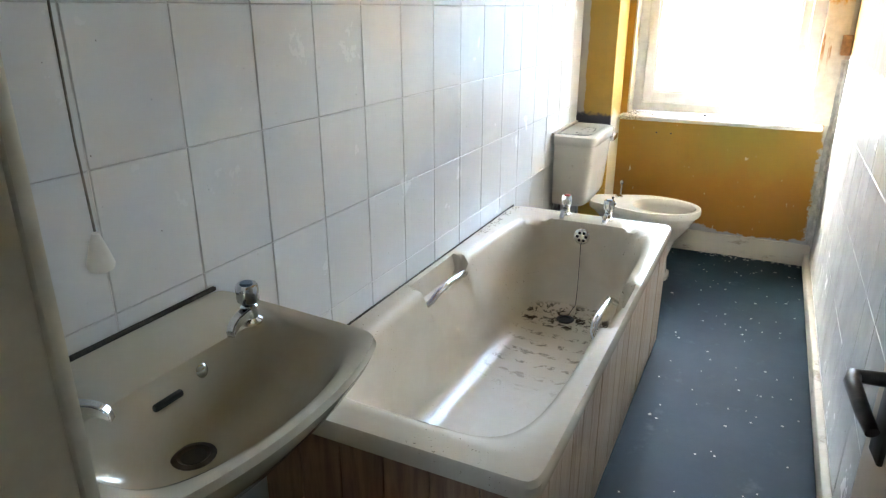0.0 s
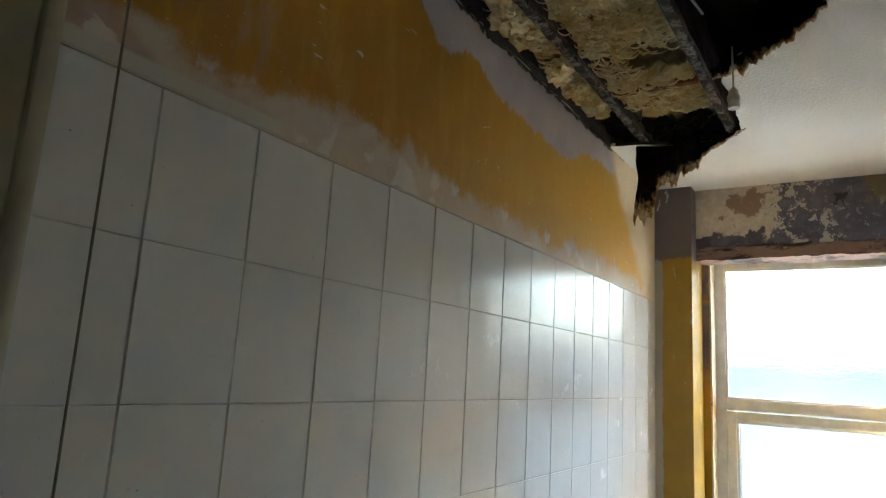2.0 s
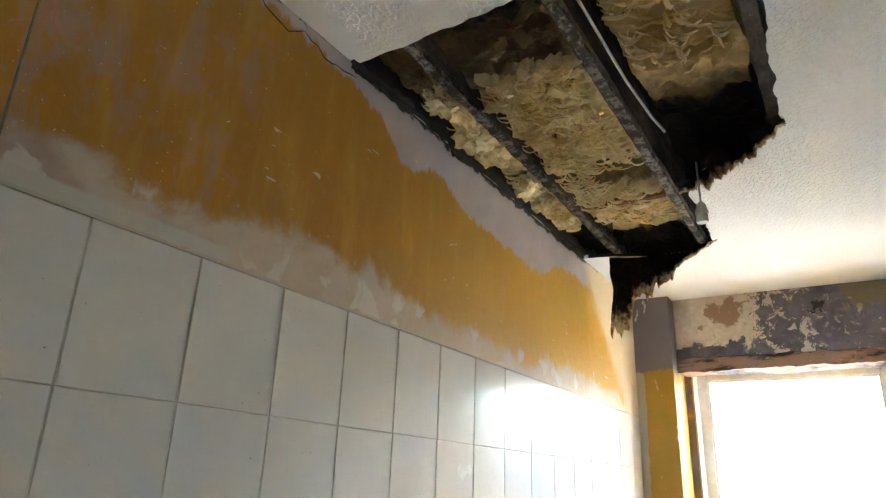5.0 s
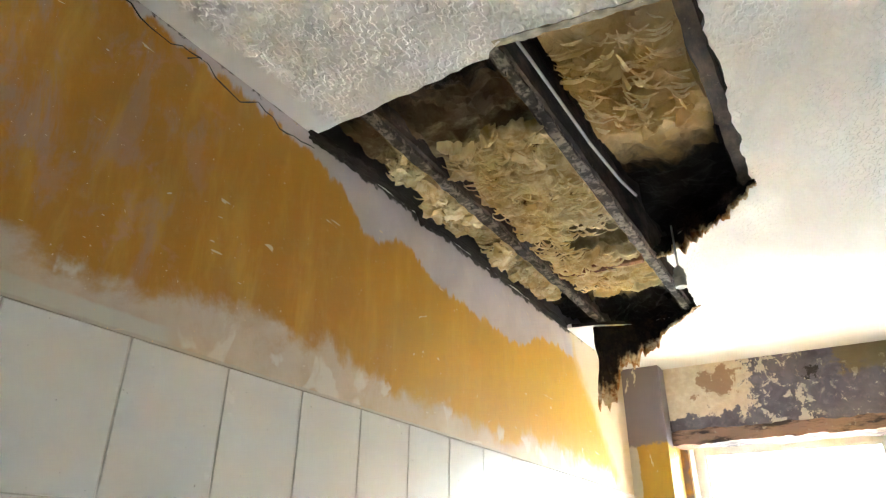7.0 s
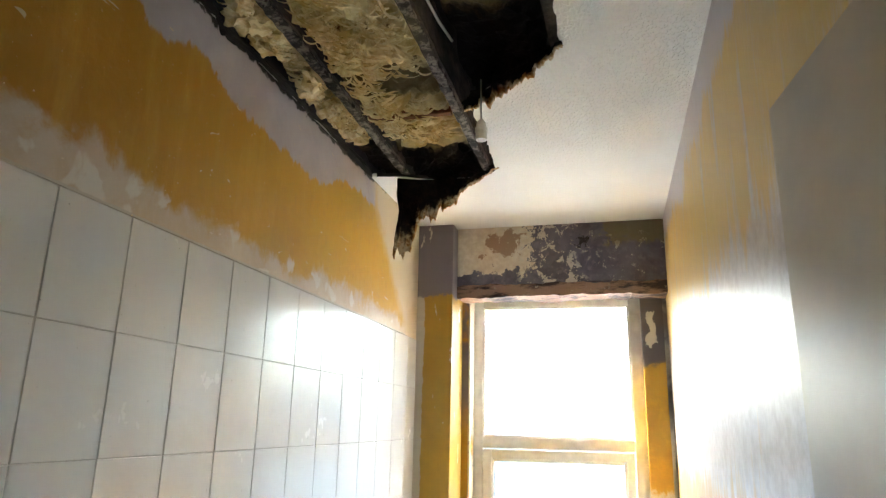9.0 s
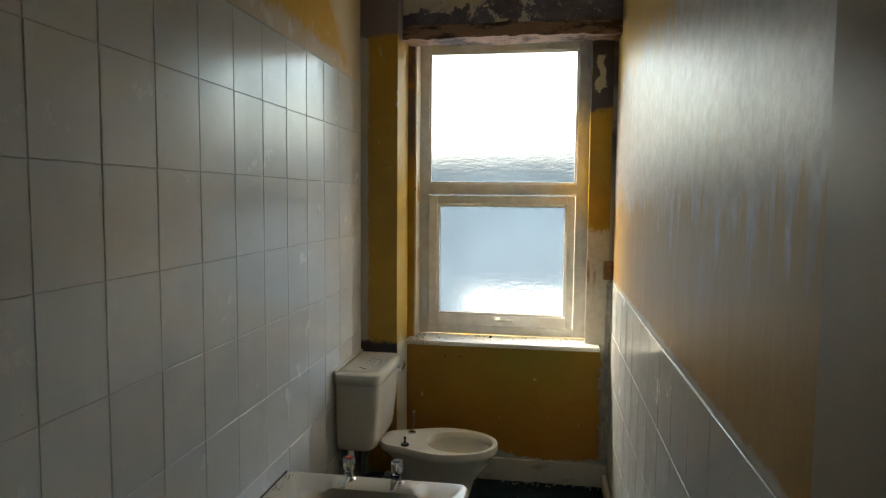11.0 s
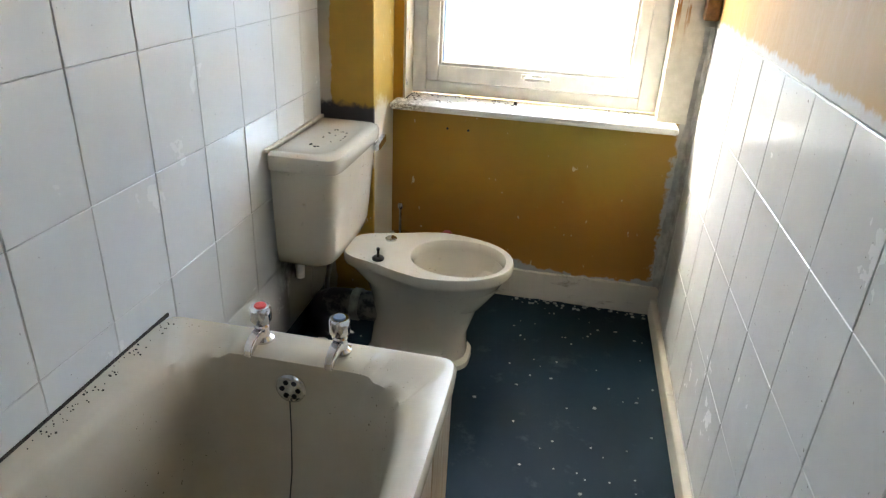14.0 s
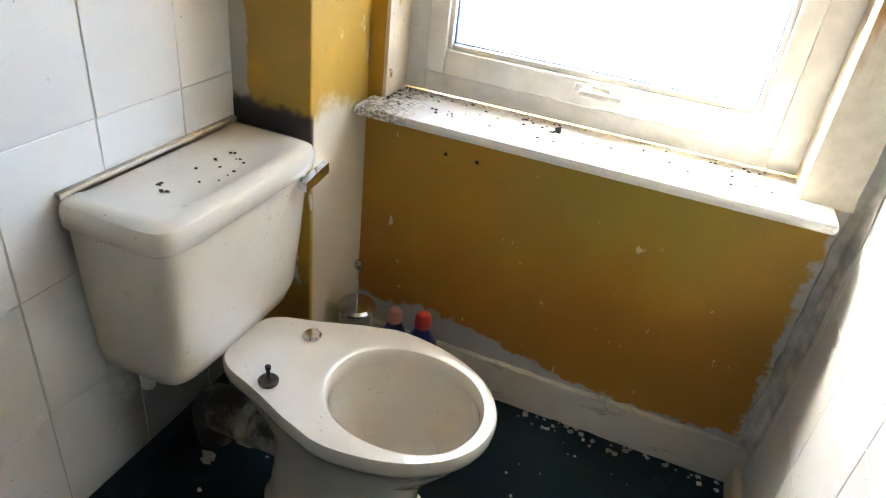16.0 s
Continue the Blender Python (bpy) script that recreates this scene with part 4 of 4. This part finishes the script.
part("supply_pipe", tube([(-0.93, 3.56, 0.425), (-0.93, 3.56, 0.30), (-0.95, 3.57, 0.2), (-0.96, 3.58, FLOOR)], 0.009, 10), M_GREYPIPE, toilet, "dull copper supply pipe")

# toilet brush and bottles in the corner
brush = empty("toilet_brush", "toilet brush in a steel topped holder", "toilet brush")
brush.location = (-0.735, 3.80, 0)
part("holder", turned([(0, FLOOR), (0.045, FLOOR), (0.047, FLOOR + 0.01), (0.042, 0.31), (0, 0.31)]), M_GREYPIPE, brush)
part("lid", turned([(0, 0.31), (0.048, 0.31), (0.050, 0.316), (0.044, 0.324), (0.008, 0.33), (0, 0.33)]), M_CHROME, brush)
part("handle", turned([(0, 0.33), (0.005, 0.33), (0.005, 0.43), (0.010, 0.436), (0.011, 0.446), (0.006, 0.455), (0, 0.456)]), M_CHROME, brush)


def bottle(at, turn, cap, label, size=1.0):
    b = empty("bottle", label, "bottle", "cleaner bottles in the corner")
    b.matrix_world = pose(*at, 0, 0, turn) @ Matrix.Scale(size, 4)
    part("body", loft([ring(0, 0, z, rx, ry, 3, 32) for z, rx, ry in ((0, 0.036, 0.024), (0.006, 0.040, 0.027), (0.17, 0.041, 0.028), (0.215, 0.036, 0.026), (0.245, 0.018, 0.018), (0.262, 0.014, 0.014))], cap0=True, cap1=True), M_BLUE, b)
    part("cap", turned([(0, 0.258), (0.019, 0.258), (0.020, 0.264), (0.018, 0.285), (0.013, 0.292), (0, 0.293)], count=16), cap, b, "moulded plastic cap")
    return b


bottle((-0.55, 3.80, FLOOR), 25, M_RED, "dark blue cleaner bottle with red cap", 1.08)
bottle((-0.63, 3.81, FLOOR - 0.0), -15, M_PINK, "dark blue cleaner bottle with faded pink cap")

for x in (-0.597, -0.517):
    part("drill_hole", turned([(0, 0), (0.005, 0), (0.004, 0.002), (0, 0.002)], pose(x, WW - 0.0005, 0.716, 90, 0, 0), 10), M_DARK, wall_window, "small dark drilled hole", False)
bm = boxes((0.236, 0.282, 3.905, WW - 0.001, 1.165, 1.262), bevel=0.006)
tagged(obj("wood_block", bm, plain("raw_wood", (0.28, 0.15, 0.07), 0.7, 0, 0.4, 40), smooth=True), "small rough brown wooden block on the wall", "wood block")
part("sealant_top", boxes((-1.0, -0.986, 3.24, 3.69, 0.786, 0.798), bevel=0.003), M_SKIRT, tank, "cracked cream filler along the tiles")

rng = random.Random(9)
for y0, y1, z in ((0.55, 0.93, 2.748), (0.90, 1.28, 2.738)):
    pts = [(LW + 0.003, y0 + (y1 - y0) * k / 16, z + rng.uniform(-0.008, 0.008) + 0.012 * math.sin(k * 0.9)) for k in range(17)]
    part("crack", tube(pts, [0.0008 + 0.0016 * rng.random() for _ in pts], 6), M_DARK, wall_left, "jagged dark plaster crack")

rng = random.Random(31)
steps = [0.168 + 0.0375 * k for k in range(27)]
rows = []
for z in steps:
    w, d = 0.020 + 0.012 * noise.noise(Vector((z * 9, 1, 0))) + rng.uniform(-0.002, 0.002), 0.05 + 0.02 * noise.noise(Vector((z * 7, 4, 0)))
    rows.append([(0.2845, WW - d, z), (0.2765, WW - d, z), (0.274 - w * 0.3, WW - 0.014, z), (0.270 - w, WW - 0.005, z), (0.268 - w, WW - 0.0005, z), (0.2845, WW - 0.0005, z)])
structure(obj("corner_filler", loft(rows, True, True, True), M_FILLER, smooth=True), "rough grey plaster filler in the corner")

# ---- door ----
a, b = Vector((0.150, 0.989, 0)), Vector((0.243, 0.233, 0))
door = structure(empty("door_1", "cream flush door standing open", "door"), "plain cream flush door standing open")
turn = math.degrees(math.atan2(a.y - b.y, a.x - b.x))
door.matrix_world = pose(b.x, b.y, 0, 0, 0, turn)
part("leaf", boxes((0, 0.762, -0.034, 0.0, FLOOR + 0.008, 2.018), bevel=0.002), M_DOOR, door)
handle = part("door_handle", boxes((0.68, 0.722, 0.0, 0.008, 0.83, 1.00), bevel=0.003), M_STEEL, door, "dark metal lever handle on a plate")
bm = tube([(0.702, 0.006, 0.945), (0.702, 0.040, 0.945), (0.700, 0.050, 0.945), (0.685, 0.055, 0.944), (0.62, 0.055, 0.938), (0.595, 0.050, 0.930)], [0.010, 0.009, 0.010, 0.010, 0.009, 0.008], 12)
part("lever", bm, M_STEEL, handle)

# ---- ceiling void ----
def joist(name, x0, x1, z0=2.796, z1=2.94, y0=0.7, y1=3.6, nails=14):
    j = empty(name, "charred timber ceiling joist with nails", "joist", "ceiling joists")
    bm = bmesh.new()
    box(bm, x0, x1, y0, y1, z0, z1)
    bmesh.ops.subdivide_edges(bm, edges=[e for e in bm.edges if abs(e.verts[0].co.y - e.verts[1].co.y) > 0.5], cuts=90)
    for v in bm.verts:
        v.co += Vector((0.004 * noise.noise(v.co * 22), 0, 0.006 * noise.noise(v.co * 17 + Vector((5, 0, 0)))))
    part("beam", bm, M_JOIST, j, "", False)
    # strip of broken lath and plaster still nailed along the underside
    bm = bmesh.new()
    box(bm, x0 + 0.008, x1 - 0.008, y0 + 0.5, y1 - 0.55, z0 - 0.012, z0 + 0.004)
    bmesh.ops.subdivide_edges(bm, edges=[e for e in bm.edges if abs(e.verts[0].co.y - e.verts[1].co.y) > 0.5], cuts=120)
    for v in bm.verts:
        v.co += Vector((0.006 * noise.noise(v.co * 30), 0, 0.008 * noise.noise(v.co * 26)))
    if nails:
        part("plaster_strip", bm, M_LATH, j, "grey broken plaster strip", False)
    r = random.Random(x0)
    for k in range(nails):
        y = 1.3 + 1.6 * (k + r.random()) / nails
        part("nail", turned([(0, 0), (0.0035, 0), (0.0035, 0.002), (0.0015, 0.003), (0.0015, 0.03), (0, 0.03)], pose((x0 + x1) / 2 + r.uniform(-0.01, 0.01), y, z0 - 0.022, r.uniform(-20, 20), r.uniform(-20, 20), 0), 8), M_STEEL, j)
    return j


joist("joist", -0.872, -0.828)
joist("joist", -0.512, -0.468)
joist("joist", -0.138, -0.104, 2.786, 2.92, nails=0)
tagged(obj("noggin", boxes((-0.826, -0.514, 2.415, 2.443, 2.785, 2.812), bevel=0.004), M_NOGGIN), "short rusty brown noggin between joists", "noggin")


def wool(name, x0, x1, y0, y1, z, amp, seed, folds_count, strands):
    nx, ny = max(6, int((x1 - x0) / 0.011)), int((y1 - y0) / 0.011)
    bm = bmesh.new()
    rows = []
    for j in range(ny + 1):
        row = []
        for i in range(nx + 1):
            x, y = x0 + (x1 - x0) * i / nx, y0 + (y1 - y0) * j / ny
            p = Vector((x * 1.0, y, seed))
            w = Vector((noise.noise(p * 6), noise.noise(p * 6 + Vector((9, 0, 0))), 0)) * 0.06
            folds = 1 - abs(noise.noise((p + w) * Vector((11, 11, 1)).length * 0.55))
            d = amp * (0.9 * noise.noise(p * 5) + 1.1 * (folds - 0.6) + 0.55 * noise.noise((p + w) * 24) + 0.35 * noise.noise(p * 55))
            row.append(bm.verts.new((x + w.x * 0.3, y + w.y * 0.3, z - d)))
        rows.append(row)
    for r0, r1 in zip(rows, rows[1:]):
        for i in range(nx):
            bm.faces.new((r0[i], r0[i + 1], r1[i + 1], r1[i]))
    r = bmesh.ops.extrude_face_region(bm, geom=bm.faces[:])
    bmesh.ops.translate(bm, vec=(0, 0, 0.06), verts=[v for v in r["geom"] if isinstance(v, bmesh.types.BMVert)])
    batt = empty(name, "yellow mineral wool insulation, torn, sooty, void shade in its colour", "insulation", "insulation between the joists")
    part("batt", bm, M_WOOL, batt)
    r = random.Random(int(seed))
    for k in range(folds_count):
        # a torn fold: a curled strip of fibres
        x, y = r.uniform(x0 + 0.03, x1 - 0.03), r.uniform(max(y0, 1.52 if x1 < -0.45 else 1.32), min(y1, 2.70) if x1 < -0.45 else 1.80)
        y += 0.2 if 2.14 < y < 2.34 else 0
        a, ln, wd = r.uniform(-0.9, 0.9), r.uniform(0.05, 0.13), r.uniform(0.012, 0.03)
        fb = bmesh.new()
        rows = []
        for i in range(13):
            u = i / 12
            c = Vector((x + (u - 0.5) * ln * math.cos(a), y + (u - 0.5) * ln * math.sin(a), z - amp * 0.75 - 0.012 * math.sin(u * 3.1) + 0.006 * noise.noise(Vector((u * 5, k, seed)))))
            side = Vector((-math.sin(a), math.cos(a), 0))
            row = []
            for jx in range(7):
                v = jx / 6 - 0.5
                ww = wd * (0.35 + math.sin(u * 3.1)) * (1 + 0.5 * noise.noise(Vector((u * 6, v * 3, k))))
                row.append(fb.verts.new(c + side * v * ww + Vector((0, 0, 0.028 * v * v * 4 - 0.010 + 0.006 * noise.noise(Vector((u * 9, v * 5, k + seed)))))))
            rows.append(row)
        for q0, q1 in zip(rows, rows[1:]):
            for i in range(6):
                fb.faces.new((q0[i], q0[i + 1], q1[i + 1], q1[i]))
        ex = bmesh.ops.extrude_face_region(fb, geom=fb.faces[:])
        bmesh.ops.translate(fb, vec=(0, 0, 0.006), verts=[v for v in ex["geom"] if isinstance(v, bmesh.types.BMVert)])
        part("torn_fold", fb, M_FIBRE if x < -0.45 and 1.5 < y < 2.55 else M_WOOL, batt)
    # loose strands of fibre lying and hanging on the face
    fb = bmesh.new()
    for k in range(strands):
        x, y = r.uniform(x0 + 0.02, x1 - 0.02), r.uniform(max(y0, 1.56 if x1 < -0.45 else 1.36), min(y1, 2.64) if x1 < -0.45 else 1.72)
        if 2.16 < y < 2.34 and x > -0.70:
            continue
        a, ln, sag = r.gauss(0.5, 0.6), r.uniform(0.03, 0.10), r.uniform(0.004, 0.022)
        base, wd = z - amp * r.uniform(0.5, 1.0), r.uniform(0.0015, 0.0065)
        pts = []
        for i in range(7):
            u = i / 6
            bend = 0.35 * noise.noise(Vector((u * 2.2, k * 1.7, seed)))
            px, py = x + (u - 0.5) * ln * math.cos(a + bend), y + (u - 0.5) * ln * math.sin(a + bend)
            pts.append((min(max(px, x0 + 0.004), x1 - 0.004), py, base - sag * math.sin(u * math.pi) + 0.004 * noise.noise(Vector((u * 4, k, seed + 3)))))
        tube(pts, [wd * (0.25 + math.sin(math.pi * min(0.97, max(0.03, i / 6)))) for i in range(7)], 4, fb)
    tagged(part("loose_fibre", fb, M_FIBRE, batt, "loose pale wool fibres"), "loose pale wool fibres", kind="stuff")
    return batt


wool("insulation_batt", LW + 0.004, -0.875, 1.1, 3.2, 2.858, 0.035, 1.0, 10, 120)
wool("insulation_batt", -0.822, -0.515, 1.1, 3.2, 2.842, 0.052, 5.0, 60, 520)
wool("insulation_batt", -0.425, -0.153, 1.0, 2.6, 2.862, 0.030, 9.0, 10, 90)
# torn tufts hanging by the wall
rng = random.Random(11)
for k in range(18):
    y = (1.56 + k * 0.052 if k < 8 else 2.12 + (k - 8) * 0.052) + rng.uniform(-0.02, 0.02)
    x, z = -0.935 + rng.uniform(-0.035, 0.035), 2.808 + rng.uniform(-0.012, 0.014)
    bm = bmesh.new()
    bmesh.ops.create_icosphere(bm, subdivisions=3, radius=1.0)
    sx, sy, sz = rng.uniform(0.025, 0.05), rng.uniform(0.025, 0.055), rng.uniform(0.018, 0.035)
    for v in bm.verts:
        q = v.co * 1.8 + Vector((k * 7.3, 0, 0))
        v.co *= 1 + 0.6 * noise.noise(q) + 0.5 * noise.noise(q * 2.7) + 0.35 * noise.noise(q * 6)
        v.co = Vector((x + v.co.x * sx, y + v.co.y * sy, z + v.co.z * sz))
    tagged(obj("insulation_tuft", bm, M_FIBRE, smooth=True), "torn tuft of yellow mineral wool", "insulation", "torn tufts by the wall")


def flap(name, line, drop, out, seed, label, lean=0.0, mat=M_SOOT):
    """Torn sheet hanging from a line of the ceiling; drop(u) its length, ragged at the free edge."""
    nu, nv = 90, 14
    bm = bmesh.new()
    edge = bm.verts.layers.float.new("edge")
    rows = []
    for j in range(nv + 1):
        v = j / nv
        row = []
        for i in range(nu + 1):
            u = i / nu
            k = u * (len(line) - 1)
            q = min(int(k), len(line) - 2)
            p = Vector(line[q]).lerp(Vector(line[q + 1]), k - q)
            rag = 1 + 0.30 * noise.noise(Vector((u * 14, seed, 0))) + 0.22 * noise.noise(Vector((u * 45, seed, 3))) + 0.18 * noise.noise(Vector((u * 120, seed, 5)))
            d = drop(u) * rag * v
            wob = 0.014 * noise.noise(Vector((u * 7, v * 3, seed))) + 0.006 * noise.noise(Vector((u * 26, v * 9, seed)))
            w = bm.verts.new((p.x + wob - lean * v * smooth01(0.2, 0.0, u), p.y - 0.014 + out * math.sin(v * 1.5) * drop(u) + wob, p.z - d + 0.006 * noise.noise(Vector((u * 60, v * 20, seed)))))
            w[edge] = v
            row.append(w)
        rows.append(row)
    for r0, r1 in zip(rows, rows[1:]):
        for i in range(nu):
            bm.faces.new((r0[i], r0[i + 1], r1[i + 1], r1[i]))
    r = bmesh.ops.extrude_face_region(bm, geom=bm.faces[:])
    bmesh.ops.translate(bm, vec=(0.002, 0.005, 0), verts=[v for v in r["geom"] if isinstance(v, bmesh.types.BMVert)])
    return tagged(obj(name, bm, mat, smooth=True), label, "torn ceiling")


flap("torn_flap", [(-0.885, 2.985, CEIL + 0.014), (-0.78, 3.02, CEIL + 0.014), (-0.66, 3.035, CEIL + 0.014), (-0.55, 3.02, CEIL + 0.014), (-0.43, 2.94, CEIL + 0.014)], lambda u: 0.02 + 0.155 * smooth01(0.22, 0.06, u) + 0.12 * smooth01(0.75, 0.2, u) + 0.05 * smooth01(1.0, 0.5, u), 0.2, 2.0, "scorched black ceiling paper hanging in a torn flap", 0.04)
# torn paper edge, carried on to y 2.93 as an added black cover
flap("torn_flap", [(-0.993, 1.262, CEIL + 0.016), (-0.993, 1.5, CEIL + 0.016), (-0.992, 1.8, CEIL + 0.016), (-0.993, 2.4, CEIL + 0.016), (-0.993, 2.93, CEIL + 0.016)], lambda u: 0.024 + 0.020 * smooth01(0.32, 0.06, u) + 0.022 * smooth01(0.43, 0.47, u) * smooth01(0.56, 0.50, u), 0.0, 4.0, "charred black paper edge along the wall, extended as an added cover", mat=M_VOID)
flap("torn_flap", [(-0.455, 2.38, CEIL + 0.014), (-0.40, 2.30, CEIL + 0.014), (-0.30, 2.20, CEIL + 0.014), (-0.19, 2.125, CEIL + 0.014), (-0.10, 2.05, CEIL + 0.014)], lambda u: 0.035 + 0.05 * smooth01(0.0, 0.4, u) * smooth01(1.0, 0.6, u), -0.1, 6.0, "scorched torn ceiling edge with brown fringe")
obj_cable = tagged(obj("loose_cable", tube([(-0.455, 1.15, 2.83), (-0.448, 1.4, 2.822), (-0.440, 1.7, 2.808), (-0.430, 1.92, 2.812), (-0.425, 2.06, 2.835)], 0.0042, 8), M_CABLE, smooth=True), "loose grey electric cable in the ceiling void", "cable")

# broken board edge along the near side of the hole
bm = bmesh.new()
rows = []
for k in range(61):
    u = k / 60
    x, y = -0.475 + 0.365 * u, 1.222 + 0.055 * u
    w = 0.024 + 0.012 * noise.noise(Vector((u * 8, 2, 0))) + 0.006 * noise.noise(Vector((u * 31, 2, 0)))
    h = 0.004 * noise.noise(Vector((u * 17, 5, 0)))
    rows.append([(x, y - w * 0.5, CEIL - 0.003 + h), (x, y + w * 0.5, CEIL + 0.002 + h), (x, y + w, CEIL + 0.016 + h), (x, y + w * 0.6, CEIL + 0.022), (x, y - w * 0.4, CEIL + 0.004)])
tagged(obj("broken_board", loft(rows, True, True, True), M_EDGE, smooth=True), "tan torn ceiling board edge beside the hole", "torn ceiling")

# pendant
lampholder = empty("lampholder", "white pendant lampholder with no bulb", "lampholder")
part("flex", tube([(-0.372, 2.242, 2.80), (-0.371, 2.241, 2.72), (-0.37, 2.24, 2.655)], 0.003, 8), M_CABLE, lampholder)
part("socket", turned([(0, 0.0), (0.017, 0.0), (0.018, 0.004), (0.018, 0.026), (0.020, 0.028), (0.020, 0.040), (0.016, 0.046), (0.015, 0.058), (0.006, 0.070), (0, 0.071)], pose(-0.37, 2.24, 2.588)), M_PLASTIC, lampholder)

# ---- loose dirt ----
def flakes(name, mat, count, area, z, size, seed, label):
    rng = random.Random(seed)
    bm = bmesh.new()
    for _ in range(count):
        x, y = area(rng)
        s, a = size * rng.uniform(0.4, 1.0) ** 1.5, rng.uniform(0, 6.28)
        k = rng.randint(4, 6)
        pts = [(x + s * rng.uniform(0.6, 1.2) * math.cos(a + 6.283 * i / k), y + s * rng.uniform(0.4, 1.0) * math.sin(a + 6.283 * i / k)) for i in range(k)]
        tilt = rng.uniform(-0.2, 0.2)
        lo = [bm.verts.new((px, py, z + 0.0005)) for px, py in pts]
        hi = [bm.verts.new((px, py, z + 0.002 + s * 0.15 + tilt * (px - x))) for px, py in pts]
        bm.faces.new(hi)
        for i in range(k):
            bm.faces.new((lo[i], lo[(i + 1) % k], hi[(i + 1) % k], hi[i]))
    return tagged(obj(name, bm, mat), label, "debris", kind="stuff")


def on_floor(r):
    return (r.uniform(-0.28, 0.24), 1.1 + 2.8 * r.random() ** 0.7) if r.random() < 0.75 else (r.uniform(-0.95, 0.2), r.uniform(2.75, 3.93))


flakes("floor_flakes", M_CHIP, 130, on_floor, FLOOR, 0.007, 3, "small pale paint flakes on the floor")
flakes("skirting_flakes", M_CHIP, 40, lambda r: (r.uniform(-0.3, 0.25), r.uniform(3.89, 3.935)), FLOOR, 0.011, 8, "paint flakes along the skirting")
flakes("large_flakes", M_CHIP, 5, lambda r: (r.uniform(-0.93, -0.8), r.uniform(3.2, 3.5)), FLOOR, 0.022, 21, "larger plaster flakes beside the toilet")
flakes("sill_dirt", M_DIRT, 110, lambda r: (-0.76 + 0.9 * r.random() ** 2.2, r.uniform(3.93, 4.06)), 0.817, 0.005, 5, "black dirt crumbs on the sill")
flakes("lid_dirt", M_DIRT, 17, lambda r: (r.uniform(-0.91, -0.83), r.uniform(3.35, 3.56)), 0.785, 0.006, 6, "black flecks on the cistern lid")
flakes("bath_dirt", M_DIRT, 60, lambda r: (r.uniform(-0.985, -0.955), r.uniform(2.25, 2.69)), 0.5635, 0.003, 7, "dark grit along the bath edge")

bm = bmesh.new()
bmesh.ops.create_icosphere(bm, subdivisions=2, radius=0.008)
for v in bm.verts:
    v.co *= 1 + 0.5 * noise.noise(v.co * 180)
    v.co += Vector((-0.352, 4.0, 0.822))
tagged(obj("soot_lump", bm, M_DIRT, smooth=True), "small black lump of soot on the sill", "debris")

# ---- pieces: tiles and panel boards ----
def tile_mesh(w, h, d=0.0055):
    bm = bmesh.new()
    box(bm, -d, 0, -w / 2, w / 2, -h / 2, h / 2)
    es = [e for e in bm.edges if all(v.co.x > -1e-5 for v in e.verts)]
    bmesh.ops.bevel(bm, geom=es, offset=0.0014, segments=1, affect="EDGES")
    me = bpy.data.meshes.new("tile")
    bm.to_mesh(me)
    bm.free()
    me.materials.append(M_TILE)
    return me


def tile_wall(parent, face, sign, cols, rows, seed):
    rng = random.Random(seed)
    cache = {}
    for y0, y1 in zip(cols, cols[1:]):
        for z1, z0 in zip(rows, rows[1:]):
            w, h = round(y1 - y0 - 0.0030, 4), round(z1 - z0 - 0.0008, 4)
            me = cache.setdefault((w, h), tile_mesh(w, h))
            t = new("tile", me)
            t.matrix_world = pose(face, (y0 + y1) / 2, (z0 + z1) / 2, rng.uniform(-0.12, 0.12), rng.uniform(-0.25, 0.25), (0 if sign > 0 else 180) + rng.uniform(-0.3, 0.3))
            t.parent = parent


left_cols = [0.330, 0.502, 0.711, 0.915] + [1.122 + 0.202 * k for k in range(13)] + [3.698]
left_rows = [2.15 - 0.252 * k for k in range(9)]
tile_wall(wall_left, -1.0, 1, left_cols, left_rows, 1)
right_cols = [0.30] + [2.449 + 0.2045 * k for k in range(-10, 8)] + [3.953]
right_rows = [1.147, 0.893, 0.640, 0.387, 0.120]
tile_wall(wall_right, 0.280, -1, right_cols, right_rows, 2)

bm = boxes((-0.337, -0.327, 0, 0.093, FLOOR + 0.002, 0.517), bevel=0.003)
board = bpy.data.meshes.new("side_board")
bm.to_mesh(board)
bm.free()
board.materials.append(M_PLANK)
for k in range(18):
    t = new("side_board", board)
    t.location = (random.uniform(-0.001, 0.001), 1.015 + k * 0.0936, 0)
    t.parent = bath
